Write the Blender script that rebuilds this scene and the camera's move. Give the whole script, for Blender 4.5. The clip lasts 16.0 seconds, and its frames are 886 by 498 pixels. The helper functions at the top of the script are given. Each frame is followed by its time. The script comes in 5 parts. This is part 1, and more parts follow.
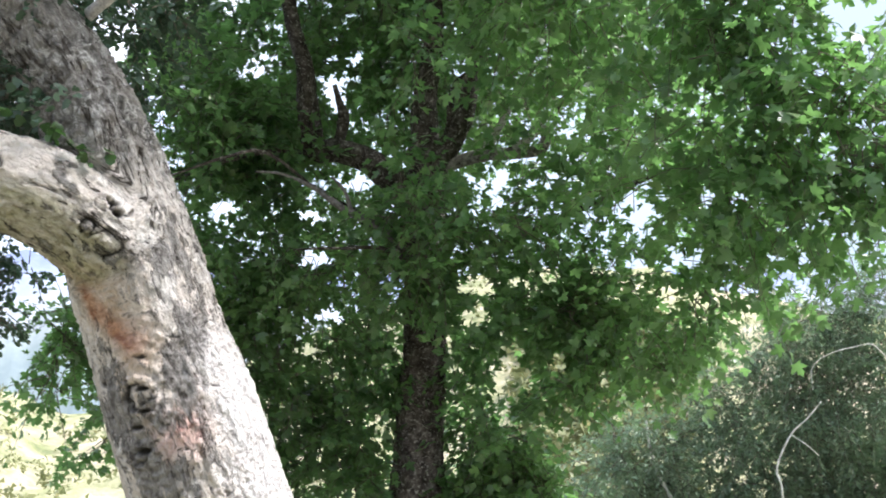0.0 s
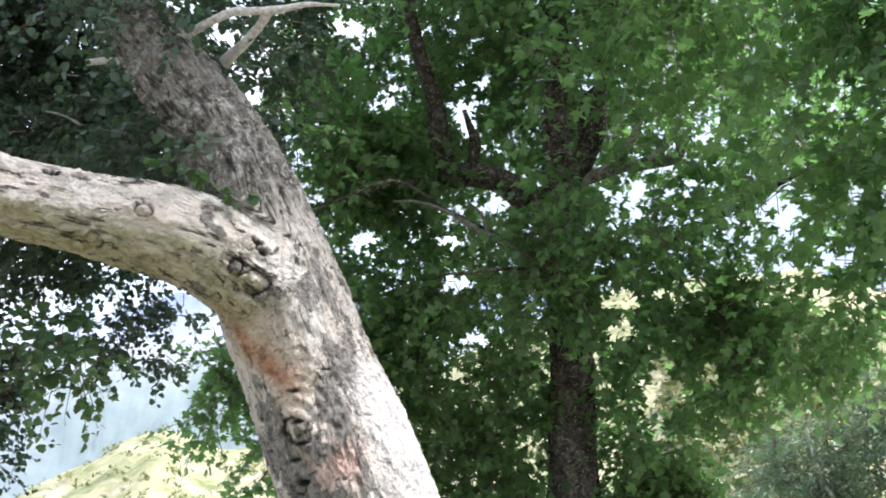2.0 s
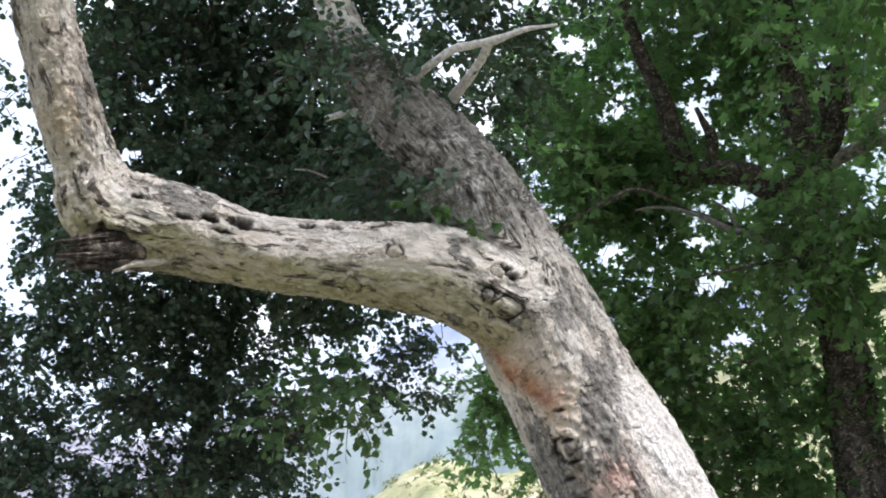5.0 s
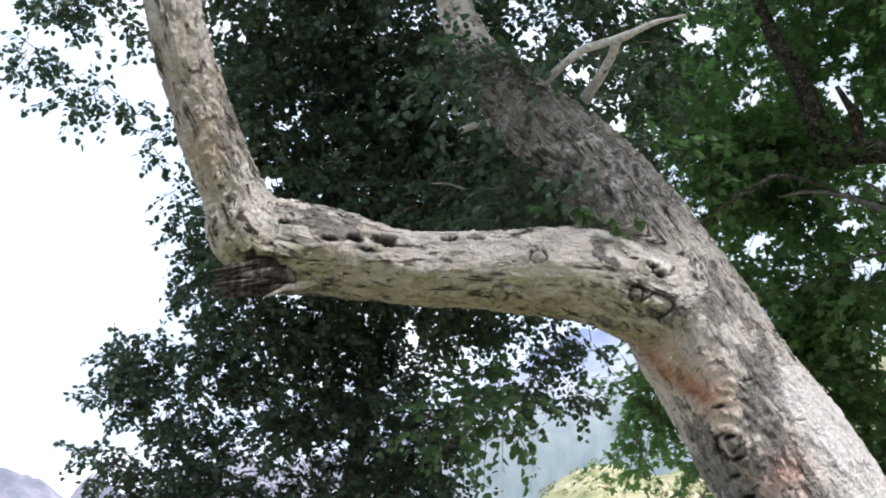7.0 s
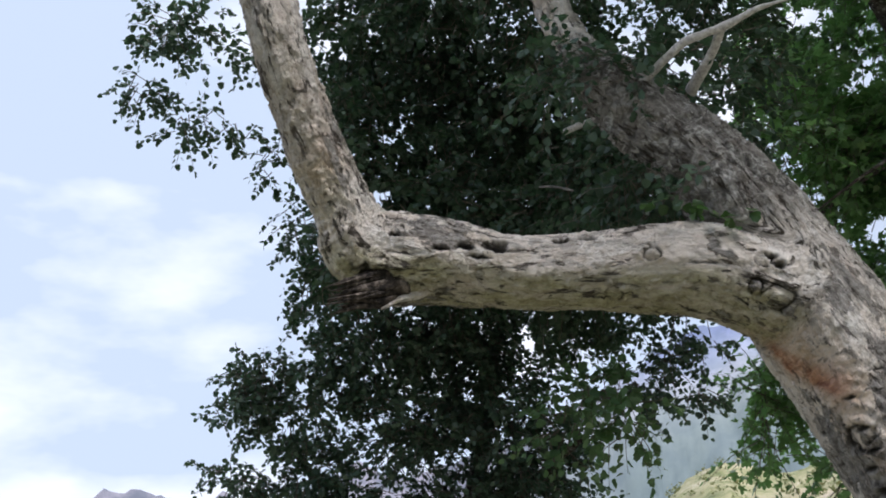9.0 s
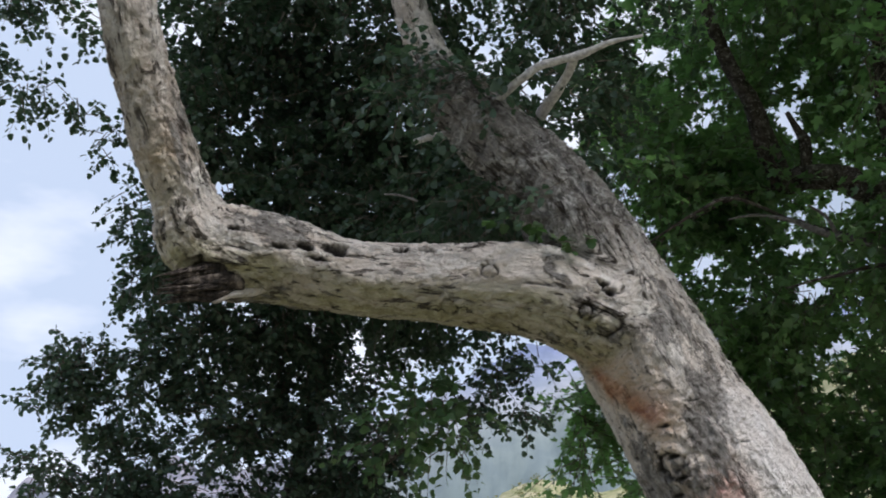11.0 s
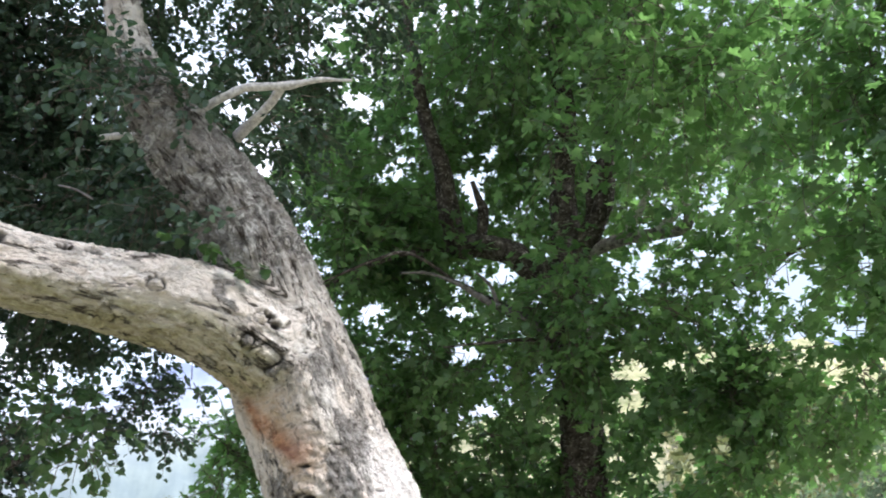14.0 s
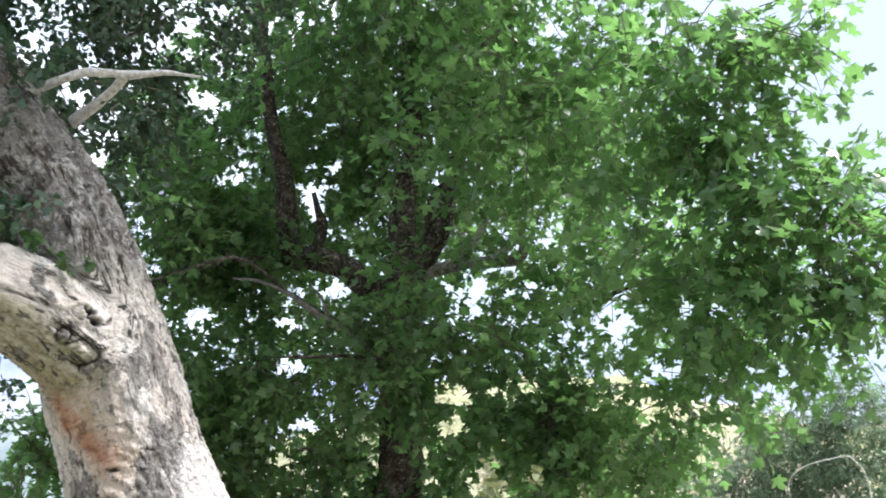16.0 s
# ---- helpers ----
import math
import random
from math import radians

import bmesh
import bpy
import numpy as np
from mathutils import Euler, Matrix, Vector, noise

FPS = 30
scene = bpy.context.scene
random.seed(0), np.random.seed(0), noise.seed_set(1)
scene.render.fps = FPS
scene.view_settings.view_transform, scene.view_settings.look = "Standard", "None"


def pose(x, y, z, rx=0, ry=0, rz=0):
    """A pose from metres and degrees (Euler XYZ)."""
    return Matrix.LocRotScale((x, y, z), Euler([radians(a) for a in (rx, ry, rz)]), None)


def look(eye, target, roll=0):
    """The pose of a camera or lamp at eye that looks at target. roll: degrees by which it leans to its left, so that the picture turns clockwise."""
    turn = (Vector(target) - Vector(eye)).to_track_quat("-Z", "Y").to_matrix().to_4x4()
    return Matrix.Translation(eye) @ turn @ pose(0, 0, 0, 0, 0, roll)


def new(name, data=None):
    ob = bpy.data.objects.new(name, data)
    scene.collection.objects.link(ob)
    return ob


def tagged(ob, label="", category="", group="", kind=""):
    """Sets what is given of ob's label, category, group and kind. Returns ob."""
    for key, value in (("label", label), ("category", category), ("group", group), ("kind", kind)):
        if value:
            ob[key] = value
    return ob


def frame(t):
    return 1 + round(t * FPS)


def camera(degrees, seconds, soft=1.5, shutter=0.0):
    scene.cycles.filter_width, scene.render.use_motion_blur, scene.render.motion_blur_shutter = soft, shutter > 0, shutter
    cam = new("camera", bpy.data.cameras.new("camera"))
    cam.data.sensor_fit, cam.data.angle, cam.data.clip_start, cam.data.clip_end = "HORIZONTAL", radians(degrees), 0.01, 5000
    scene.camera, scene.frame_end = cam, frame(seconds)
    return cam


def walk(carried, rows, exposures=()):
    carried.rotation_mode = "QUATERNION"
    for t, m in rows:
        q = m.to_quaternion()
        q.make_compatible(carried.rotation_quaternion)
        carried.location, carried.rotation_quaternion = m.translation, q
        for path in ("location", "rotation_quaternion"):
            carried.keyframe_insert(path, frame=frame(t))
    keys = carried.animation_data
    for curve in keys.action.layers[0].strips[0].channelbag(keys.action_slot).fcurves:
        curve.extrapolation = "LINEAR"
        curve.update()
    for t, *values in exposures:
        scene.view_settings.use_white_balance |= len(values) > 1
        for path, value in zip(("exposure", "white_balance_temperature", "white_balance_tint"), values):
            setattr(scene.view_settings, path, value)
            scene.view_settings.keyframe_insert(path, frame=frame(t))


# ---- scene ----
# ---------------------------------------------------------------- camera
cam = camera(43.0, 16.0, soft=1.85, shutter=0.25)
# seconds, eye, yaw to the left, pitch up, roll
PATH = [
    (0, 0.002, -0.007, 1.620, 1.20, 21.84, -0.52),
    (0.5, 0.001, -0.007, 1.621, 3.04, 22.15, -0.81),
    (1, 0.002, -0.005, 1.621, 4.78, 22.53, -1.06),
    (1.5, 0.001, -0.008, 1.622, 6.66, 22.93, -1.23),
    (2, 0.000, -0.008, 1.621, 8.83, 23.02, -1.52),
    (2.5, 0.002, -0.012, 1.621, 11.32, 23.07, -1.73),
    (3, -0.000, -0.015, 1.621, 13.75, 23.23, -2.03),
    (3.5, 0.002, -0.020, 1.619, 15.84, 23.46, -2.27),
    (4, -0.000, -0.023, 1.618, 17.99, 23.76, -2.55),
    (4.2, 0.003, -0.022, 1.619, 18.88, 23.90, -2.74),
    (6.3, -0.001, -0.032, 1.617, 27.63, 24.93, -3.74),
    (6.5, -0.003, -0.033, 1.616, 28.34, 25.00, -3.91),
    (7, -0.006, -0.031, 1.616, 30.13, 25.27, -4.19),
    (7.5, -0.002, -0.026, 1.612, 32.57, 25.56, -4.34),
    (8, -0.006, -0.034, 1.611, 34.56, 25.72, -4.63),
    (8.2, -0.007, -0.035, 1.609, 35.19, 25.81, -4.69),
    (9.2, -0.013, -0.028, 1.616, 36.30, 26.10, -4.85),
    (10.3, -0.019, -0.018, 1.625, 31.12, 25.68, -4.13),
    (10.5, -0.019, -0.016, 1.627, 30.03, 25.68, -3.98),
    (11, -0.016, -0.021, 1.623, 27.25, 25.71, -3.63),
    (11.5, -0.013, -0.013, 1.629, 24.71, 25.77, -3.20),
    (12, -0.018, -0.012, 1.631, 21.73, 25.86, -2.93),
    (12.5, -0.018, -0.011, 1.631, 19.06, 25.99, -2.69),
    (13, -0.016, -0.010, 1.631, 15.97, 26.23, -2.36),
    (13.5, -0.016, -0.007, 1.632, 12.64, 26.39, -2.01),
    (14, -0.017, -0.010, 1.632, 9.02, 26.56, -1.63),
    (14.5, -0.012, -0.008, 1.629, 6.55, 26.78, -1.40),
    (15, -0.011, -0.010, 1.629, 4.17, 26.91, -1.12),
    (15.5, -0.016, -0.003, 1.632, 1.81, 27.06, -1.04),
    (16, -0.023, 0.008, 1.640, -0.38, 27.24, -0.69),
]


def aim(x, y, z, yaw, pitch, roll):
    a, b = radians(yaw), radians(pitch)
    way = Vector((-math.sin(a) * math.cos(b), math.cos(a) * math.cos(b), math.sin(b)))
    return look((x, y, z), Vector((x, y, z)) + way * 2, roll)


EXPOSURES = [(t, stops, 6120, 15) for t, stops in ((0, 1.33), (2, 1.36), (3, 1.32), (4, 1.14), (6.5, 0.92), (7, 0.84), (8, 0.54), (10.3, 0.02), (11, 0.1), (12, 0.42), (13, 0.88), (14, 1.24), (16, 1.36))]
walk(cam, [(row[0], aim(*row[1:])) for row in PATH], EXPOSURES)

# ---------------------------------------------------------------- light
SUN_AZ, SUN_EL = 108.0, 50.0  # degrees to the right of straight ahead, degrees up
world = bpy.data.worlds.new("world")
scene.world = world
world.use_nodes = True
wn, wl = world.node_tree.nodes, world.node_tree.links
sky = wn.new("ShaderNodeTexSky")
sky.sky_type = "NISHITA"
sky.sun_disc = False
sky.sun_elevation, sky.sun_rotation = radians(SUN_EL), radians(SUN_AZ)
sky.air_density, sky.dust_density, sky.ozone_density = 1.0, 3.0, 1.0
# hazy pale blue, brighter and with soft white clouds to the west
wco = wn.new("ShaderNodeTexCoord")
wmap = wn.new("ShaderNodeMapping")
wmap.inputs["Scale"].default_value = (1.0, 1.0, 2.4)
wnoise = wn.new("ShaderNodeTexNoise")
wnoise.inputs["Scale"].default_value, wnoise.inputs["Detail"].default_value = 4.0, 5.0
wramp = wn.new("ShaderNodeValToRGB")
wramp.color_ramp.elements[0].position, wramp.color_ramp.elements[1].position = 0.48, 0.68
wsep = wn.new("ShaderNodeSeparateXYZ")
wside = wn.new("ShaderNodeMapRange")
wside.inputs["From Min"].default_value, wside.inputs["From Max"].default_value = 0.30, -0.45
whaze, wcloud, wboth, wmul = (wn.new("ShaderNodeMixRGB") for _ in range(4))
whaze.inputs[1].default_value, whaze.inputs[2].default_value = (4.2, 5.0, 5.8, 1), (7.2, 8.4, 10.0, 1)
wcloud.inputs[2].default_value = (13.0, 13.2, 13.4, 1)
wmul.blend_type, wmul.inputs[0].default_value = "MULTIPLY", 1.0
wboth.inputs[0].default_value = 0.9
wl.new(wco.outputs["Generated"], wmap.inputs[0])
wl.new(wco.outputs["Generated"], wsep.inputs[0])
wl.new(wsep.outputs[0], wside.inputs["Value"])
wl.new(wmap.outputs[0], wnoise.inputs["Vector"])
wl.new(wnoise.outputs["Fac"], wramp.inputs[0])
wl.new(wside.outputs[0], whaze.inputs[0])
wl.new(wramp.outputs[0], wmul.inputs[1])
wl.new(wside.outputs[0], wmul.inputs[2])
wl.new(wmul.outputs[0], wcloud.inputs[0])
wl.new(whaze.outputs[0], wcloud.inputs[1])
wl.new(sky.outputs[0], wboth.inputs[1])
wl.new(wcloud.outputs[0], wboth.inputs[2])
wl.new(wboth.outputs[0], wn["Background"].inputs[0])
wn["Background"].inputs[1].default_value = 0.088

sun = new("sun", bpy.data.lights.new("sun", "SUN"))
sun.data.energy, sun.data.angle, sun.data.color = 4.2, radians(14.0), (1.0, 0.96, 0.89)
sa, se = radians(SUN_AZ), radians(SUN_EL)
sun.matrix_world = look((20 * math.sin(sa) * math.cos(se), 20 * math.cos(sa) * math.cos(se), 20 * math.sin(se)), (0, 0, 0))


# ---------------------------------------------------------------- materials
class Mat:
    """A small writer of node materials."""

    def __init__(self, name):
        self.m = bpy.data.materials.new(name)
        self.m.use_nodes = True
        self.t = self.m.node_tree
        self.b = self.t.nodes["Principled BSDF"]

    def node(self, kind, **values):
        n = self.t.nodes.new(kind)
        for k, v in values.items():
            n.inputs[k.replace("_", " ")].default_value = v
        return n

    def link(self, a, b):
        self.t.links.new(a, b)

    def noise(self, scale, detail=4.0, rough=0.55, vector=None):
        n = self.node("ShaderNodeTexNoise", Scale=scale, Detail=detail, Roughness=rough)
        if vector is None:
            vector = self.node("ShaderNodeTexCoord").outputs["Object"]
        self.link(vector, n.inputs["Vector"])
        return n.outputs["Fac"]

    def ramp(self, fac, stops):
        n = self.node("ShaderNodeValToRGB")
        e = n.color_ramp.elements
        while len(e) < len(stops):
            e.new(0.5)
        for el, (p, c) in zip(e, stops):
            el.position = p
            el.color = (*c, 1) if isinstance(c, tuple) else (c, c, c, 1)
        self.link(fac, n.inputs[0])
        return n.outputs[0]

    def mix(self, fac, a, b, how="MIX"):
        n = self.node("ShaderNodeMixRGB")
        n.blend_type = how
        for i, v in ((0, fac), (1, a), (2, b)):
            if isinstance(v, (int, float)):
                n.inputs[i].default_value = v
            elif isinstance(v, tuple):
                n.inputs[i].default_value = (*v, 1)
            else:
                self.link(v, n.inputs[i])
        return n.outputs[0]

    def math(self, how, a, b=0.0):
        n = self.node("ShaderNodeMath")
        n.operation = how
        for i, v in ((0, a), (1, b)):
            if isinstance(v, (int, float)):
                n.inputs[i].default_value = v
            else:
                self.link(v, n.inputs[i])
        return n.outputs[0]

    def attr(self, name):
        n = self.node("ShaderNodeAttribute")
        n.attribute_name = name
        return n

    def bump(self, height, strength, distance):
        n = self.node("ShaderNodeBump", Strength=strength, Distance=distance)
        self.link(height, n.inputs["Height"])
        self.link(n.outputs[0], self.b.inputs["Normal"])

    def done(self, color=None, rough=0.8):
        if color is not None:
            self.link(color, self.b.inputs["Base Color"])
        self.b.inputs["Roughness"].default_value = rough
        self.b.inputs["Specular IOR Level"].default_value = 0.25
        return self.m


def bark_pale():
    """Cream bark that comes off in curled flakes, with grey plates, rusty and pink patches and a mossy underside."""
    w = Mat("pale_flaking_bark")
    tube = w.attr("tube").outputs["Vector"]

    def squeeze(k, v=None):
        m = w.node("ShaderNodeMapping")
        m.inputs["Scale"].default_value = (1.0, 1.0, k)
        w.link(v or tube, m.inputs[0])
        return m.outputs[0]

    def warped(scale, amount):
        n = w.node("ShaderNodeTexNoise", Scale=scale, Detail=4, Roughness=0.6)
        w.link(tube, n.inputs["Vector"])
        sub = w.node("ShaderNodeVectorMath")
        sub.operation = "SUBTRACT"
        w.link(n.outputs["Color"], sub.inputs[0])
        sub.inputs[1].default_value = (0.5, 0.5, 0.5)
        mul = w.node("ShaderNodeVectorMath")
        mul.operation = "MULTIPLY_ADD"
        w.link(sub.outputs[0], mul.inputs[0])
        mul.inputs[1].default_value = (amount, amount, amount)
        w.link(tube, mul.inputs[2])
        return mul.outputs[0]

    def cells(vector, scale):
        """Two random numbers for each flake, and how far in from its edge."""
        n = w.node("ShaderNodeTexVoronoi", Scale=scale)
        e = w.node("ShaderNodeTexVoronoi", Scale=scale)
        e.feature = "DISTANCE_TO_EDGE"
        for q in (n, e):
            w.link(vector, q.inputs["Vector"])
        sep = w.node("ShaderNodeSeparateColor")
        w.link(n.outputs["Color"], sep.inputs[0])
        return sep.outputs[0], sep.outputs[1], e.outputs["Distance"]

    lengthwise, across = squeeze(0.5), squeeze(2.8)
    plate, old, bare_lit = w.attr("plate").outputs["Fac"], w.attr("old").outputs["Fac"], w.attr("bare_lit").outputs["Fac"]
    tan, rust, slick = w.attr("tan").outputs["Fac"], w.attr("rust").outputs["Fac"], w.attr("slick").outputs["Fac"]
    fine = w.noise(62, 7, 0.7, tube)
    mid = w.noise(15, 5, 0.6, tube)
    streak = w.noise(24, 7, 0.66, lengthwise)
    a1, a2, ae = cells(squeeze(0.75, warped(19, 0.055)), 19)
    b1, b2, be = cells(warped(45, 0.026), 46)
    ripple = w.noise(34, 5, 0.6, across)
    # fresh cream, each flake a little apart in tone
    cream = w.ramp(streak, [(0.34, (0.65, 0.565, 0.505)), (0.45, (0.76, 0.69, 0.635)), (0.60, (0.83, 0.78, 0.74))])
    cream = w.mix(w.ramp(a1, [(0.4, 0.0), (0.45, 0.4), (0.9, 0.6)]), cream, (0.68, 0.585, 0.51))
    cream = w.mix(w.ramp(b1, [(0.5, 0.0), (1.0, 0.45)]), cream, (0.82, 0.78, 0.75))
    cream = w.mix(w.math("MULTIPLY", w.ramp(b2, [(0.66, 0.0), (0.70, 0.7)]), w.ramp(mid, [(0.40, 0.0), (0.52, 1.0)])), cream, w.ramp(fine, [(0.36, (0.24, 0.215, 0.19)), (0.6, (0.48, 0.445, 0.41))]))
    cream = w.mix(w.ramp(fine, [(0.37, 0.6), (0.44, 0.0)]), cream, (0.36, 0.29, 0.23))
    cream = w.mix(w.math("MULTIPLY", slick, 0.8), cream, w.ramp(mid, [(0.3, (0.72, 0.62, 0.53)), (0.7, (0.79, 0.72, 0.66))]))
    cream = w.mix(w.math("MULTIPLY", tan, w.ramp(ripple, [(0.35, 0.9), (0.65, 0.35)])), cream, (0.66, 0.47, 0.31))
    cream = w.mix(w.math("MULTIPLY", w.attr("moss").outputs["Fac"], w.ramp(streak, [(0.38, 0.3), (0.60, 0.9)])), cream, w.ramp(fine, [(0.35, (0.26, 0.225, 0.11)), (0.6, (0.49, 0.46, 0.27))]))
    rusty = w.mix(w.ramp(ripple, [(0.40, 0.0), (0.58, 1.0)]), (0.30, 0.13, 0.07), (0.60, 0.33, 0.20))
    cream = w.mix(w.math("MULTIPLY", rust, w.ramp(mid, [(0.36, 0.55), (0.6, 1.0)])), cream, rusty)
    cream = w.mix(w.math("MULTIPLY", w.attr("pink").outputs["Fac"], w.ramp(ripple, [(0.35, 1.0), (0.62, 0.4)])), cream, (0.64, 0.36, 0.31))
    cream = w.mix(w.math("MULTIPLY", bare_lit, 0.65), cream, w.ramp(fine, [(0.35, (0.60, 0.57, 0.57)), (0.6, (0.75, 0.73, 0.73))]))
    # grey plates of older bark, whole flakes at a time, drawn out along the stem
    lay = w.node("ShaderNodeTexNoise", Scale=22, Detail=8, Roughness=0.7, Distortion=0.4)
    w.link(lengthwise, lay.inputs["Vector"])
    level = w.math("ADD", w.math("ADD", lay.outputs["Fac"], w.math("MULTIPLY", w.math("SUBTRACT", plate, 0.5), 0.62)), w.math("MULTIPLY", w.math("SUBTRACT", a2, 0.5), 0.16))
    level = w.math("SUBTRACT", w.math("ADD", level, w.math("MULTIPLY", w.math("SUBTRACT", b2, 0.5), 0.05)), w.math("MULTIPLY", slick, 0.25))
    fac = w.ramp(level, [(0.54, 0.0), (0.575, 0.8), (0.68, 1.0)])
    grey = w.ramp(fine, [(0.34, (0.075, 0.066, 0.06)), (0.5, (0.25, 0.23, 0.215)), (0.66, (0.42, 0.40, 0.385))])
    col = w.mix(fac, cream, grey)
    # dark fissures, and shade under lifted flake edges painted in: short slits along the stem, and the ragged rims of
    # plates
    slit = w.node("ShaderNodeTexNoise", Scale=38, Detail=6, Roughness=0.62, Distortion=0.7)
    w.link(squeeze(0.42), slit.inputs["Vector"])
    gap_a = w.math("MULTIPLY", w.ramp(slit.outputs["Fac"], [(0.555, 0.0), (0.60, 1.0)]), w.ramp(w.noise(13, 4, 0.6, tube), [(0.42, 0.0), (0.52, 1.0)]))
    gap_a = w.math("MULTIPLY", gap_a, w.ramp(w.attr("across").outputs["Fac"], [(0.2, 1.0), (0.8, 0.25)]))
    nick = w.math("MULTIPLY", w.ramp(w.noise(62, 5, 0.62, squeeze(0.55)), [(0.59, 0.0), (0.635, 0.9)]), w.ramp(w.noise(19, 3, 0.6, tube), [(0.45, 0.0), (0.53, 1.0)]))
    gap_a = w.math("MAXIMUM", gap_a, nick)
    gap_b = w.math("MULTIPLY", w.ramp(level, [(0.510, 0.0), (0.535, 1.0), (0.556, 0.0)]), w.ramp(w.noise(27, 4, 0.65, tube), [(0.42, 0.0), (0.50, 1.0)]))
    wrinkle = w.math("MULTIPLY", w.ramp(ripple, [(0.57, 0.0), (0.64, 0.8)]), w.ramp(w.noise(12, 3, 0.5, tube), [(0.42, 0.0), (0.55, 1.0)]))
    wrinkle = w.math("MULTIPLY", wrinkle, w.ramp(w.attr("across").outputs["Fac"], [(0.1, 0.3), (0.7, 1.0)]))
    line = w.math("MAXIMUM", w.math("MAXIMUM", gap_a, gap_b), wrinkle)
    line = w.math("MULTIPLY", w.math("MULTIPLY", line, w.ramp(tan, [(0.2, 1.0), (0.9, 0.5)])), w.ramp(slick, [(0.3, 1.0), (0.9, 0.1)]))
    line = w.math("MULTIPLY", line, w.ramp(bare_lit, [(0.2, 1.0), (0.9, 0.45)]))
    # scaly old bark
    scale_ = w.node("ShaderNodeTexNoise", Scale=36, Detail=7, Roughness=0.68, Distortion=1.2)
    w.link(squeeze(1.5), scale_.inputs["Vector"])
    oldcol = w.ramp(scale_.outputs["Fac"], [(0.40, (0.04, 0.035, 0.032)), (0.455, (0.16, 0.147, 0.135)), (0.54, (0.25, 0.235, 0.22)), (0.555, (0.44, 0.425, 0.40)), (0.66, (0.52, 0.505, 0.48))])
    oldcol = w.mix(w.ramp(a1, [(0.3, 0.0), (0.9, 0.5)]), oldcol, (0.15, 0.135, 0.12))
    oldcol = w.mix(w.ramp(fine, [(0.36, 0.75), (0.47, 0.0)]), oldcol, (0.05, 0.045, 0.04))
    col = w.mix(w.math("MULTIPLY", old, w.ramp(mid, [(0.3, 1.0), (0.7, 0.7)])), col, oldcol)
    col = w.mix(w.math("MULTIPLY", line, 0.92), col, (0.05, 0.038, 0.03))
    # near-black laid over holes, slits and knot grooves, where the bark sinks in
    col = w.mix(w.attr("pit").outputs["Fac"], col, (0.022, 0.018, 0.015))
    # relief: flakes stand at their own heights, curl up at the rim, and the skin ripples across
    rise = w.math("ADD", w.math("MULTIPLY", a1, 0.55), w.math("MULTIPLY", b1, 0.3))
    rise = w.math("ADD", rise, w.ramp(ae, [(0.0, 0.2), (0.16, 0.0)]))
    rise = w.math("MULTIPLY", rise, w.ramp(slick, [(0.2, 1.0), (0.9, 0.15)]))
    rise = w.math("ADD", rise, w.math("ADD", w.math("MULTIPLY", fine, 1.4), w.math("MULTIPLY", w.noise(130, 4, 0.7, tube), 0.8)))
    rise = w.math("ADD", rise, w.math("MULTIPLY", ripple, w.ramp(w.math("MAXIMUM", tan, bare_lit), [(0.0, 0.6), (0.8, 2.0)])))
    rise = w.math("ADD", rise, w.math("SUBTRACT", w.math("MULTIPLY", fac, 0.5), line))
    w.bump(rise, 1.0, 0.014)
    return w.done(col, 0.82)


def bark_dark():
    """Dark brown-grey scaly bark with pale lichen flecks."""
    w = Mat("dark_scaly_bark")
    tube = w.attr("tube").outputs["Vector"]
    a, b = w.noise(22, 6, 0.7, tube), w.noise(70, 5, 0.7, tube)
    col = w.ramp(a, [(0.36, (0.018, 0.014, 0.013)), (0.5, (0.062, 0.050, 0.046)), (0.62, (0.14, 0.122, 0.115)), (0.72, (0.34, 0.32, 0.305))])
    col = w.mix(w.ramp(b, [(0.56, 0.0), (0.63, 0.75)]), col, (0.42, 0.40, 0.38))
    w.bump(w.math("ADD", a, b), 0.8, 0.012)
    return w.done(col, 0.9)


def bark_plain(name, lo, hi, scale=40):
    w = Mat(name)
    a = w.noise(scale, 5, 0.65)
    col = w.ramp(a, [(0.32, lo), (0.68, hi)])
    w.bump(a, 0.5, 0.004)
    return w.done(col, 0.85)


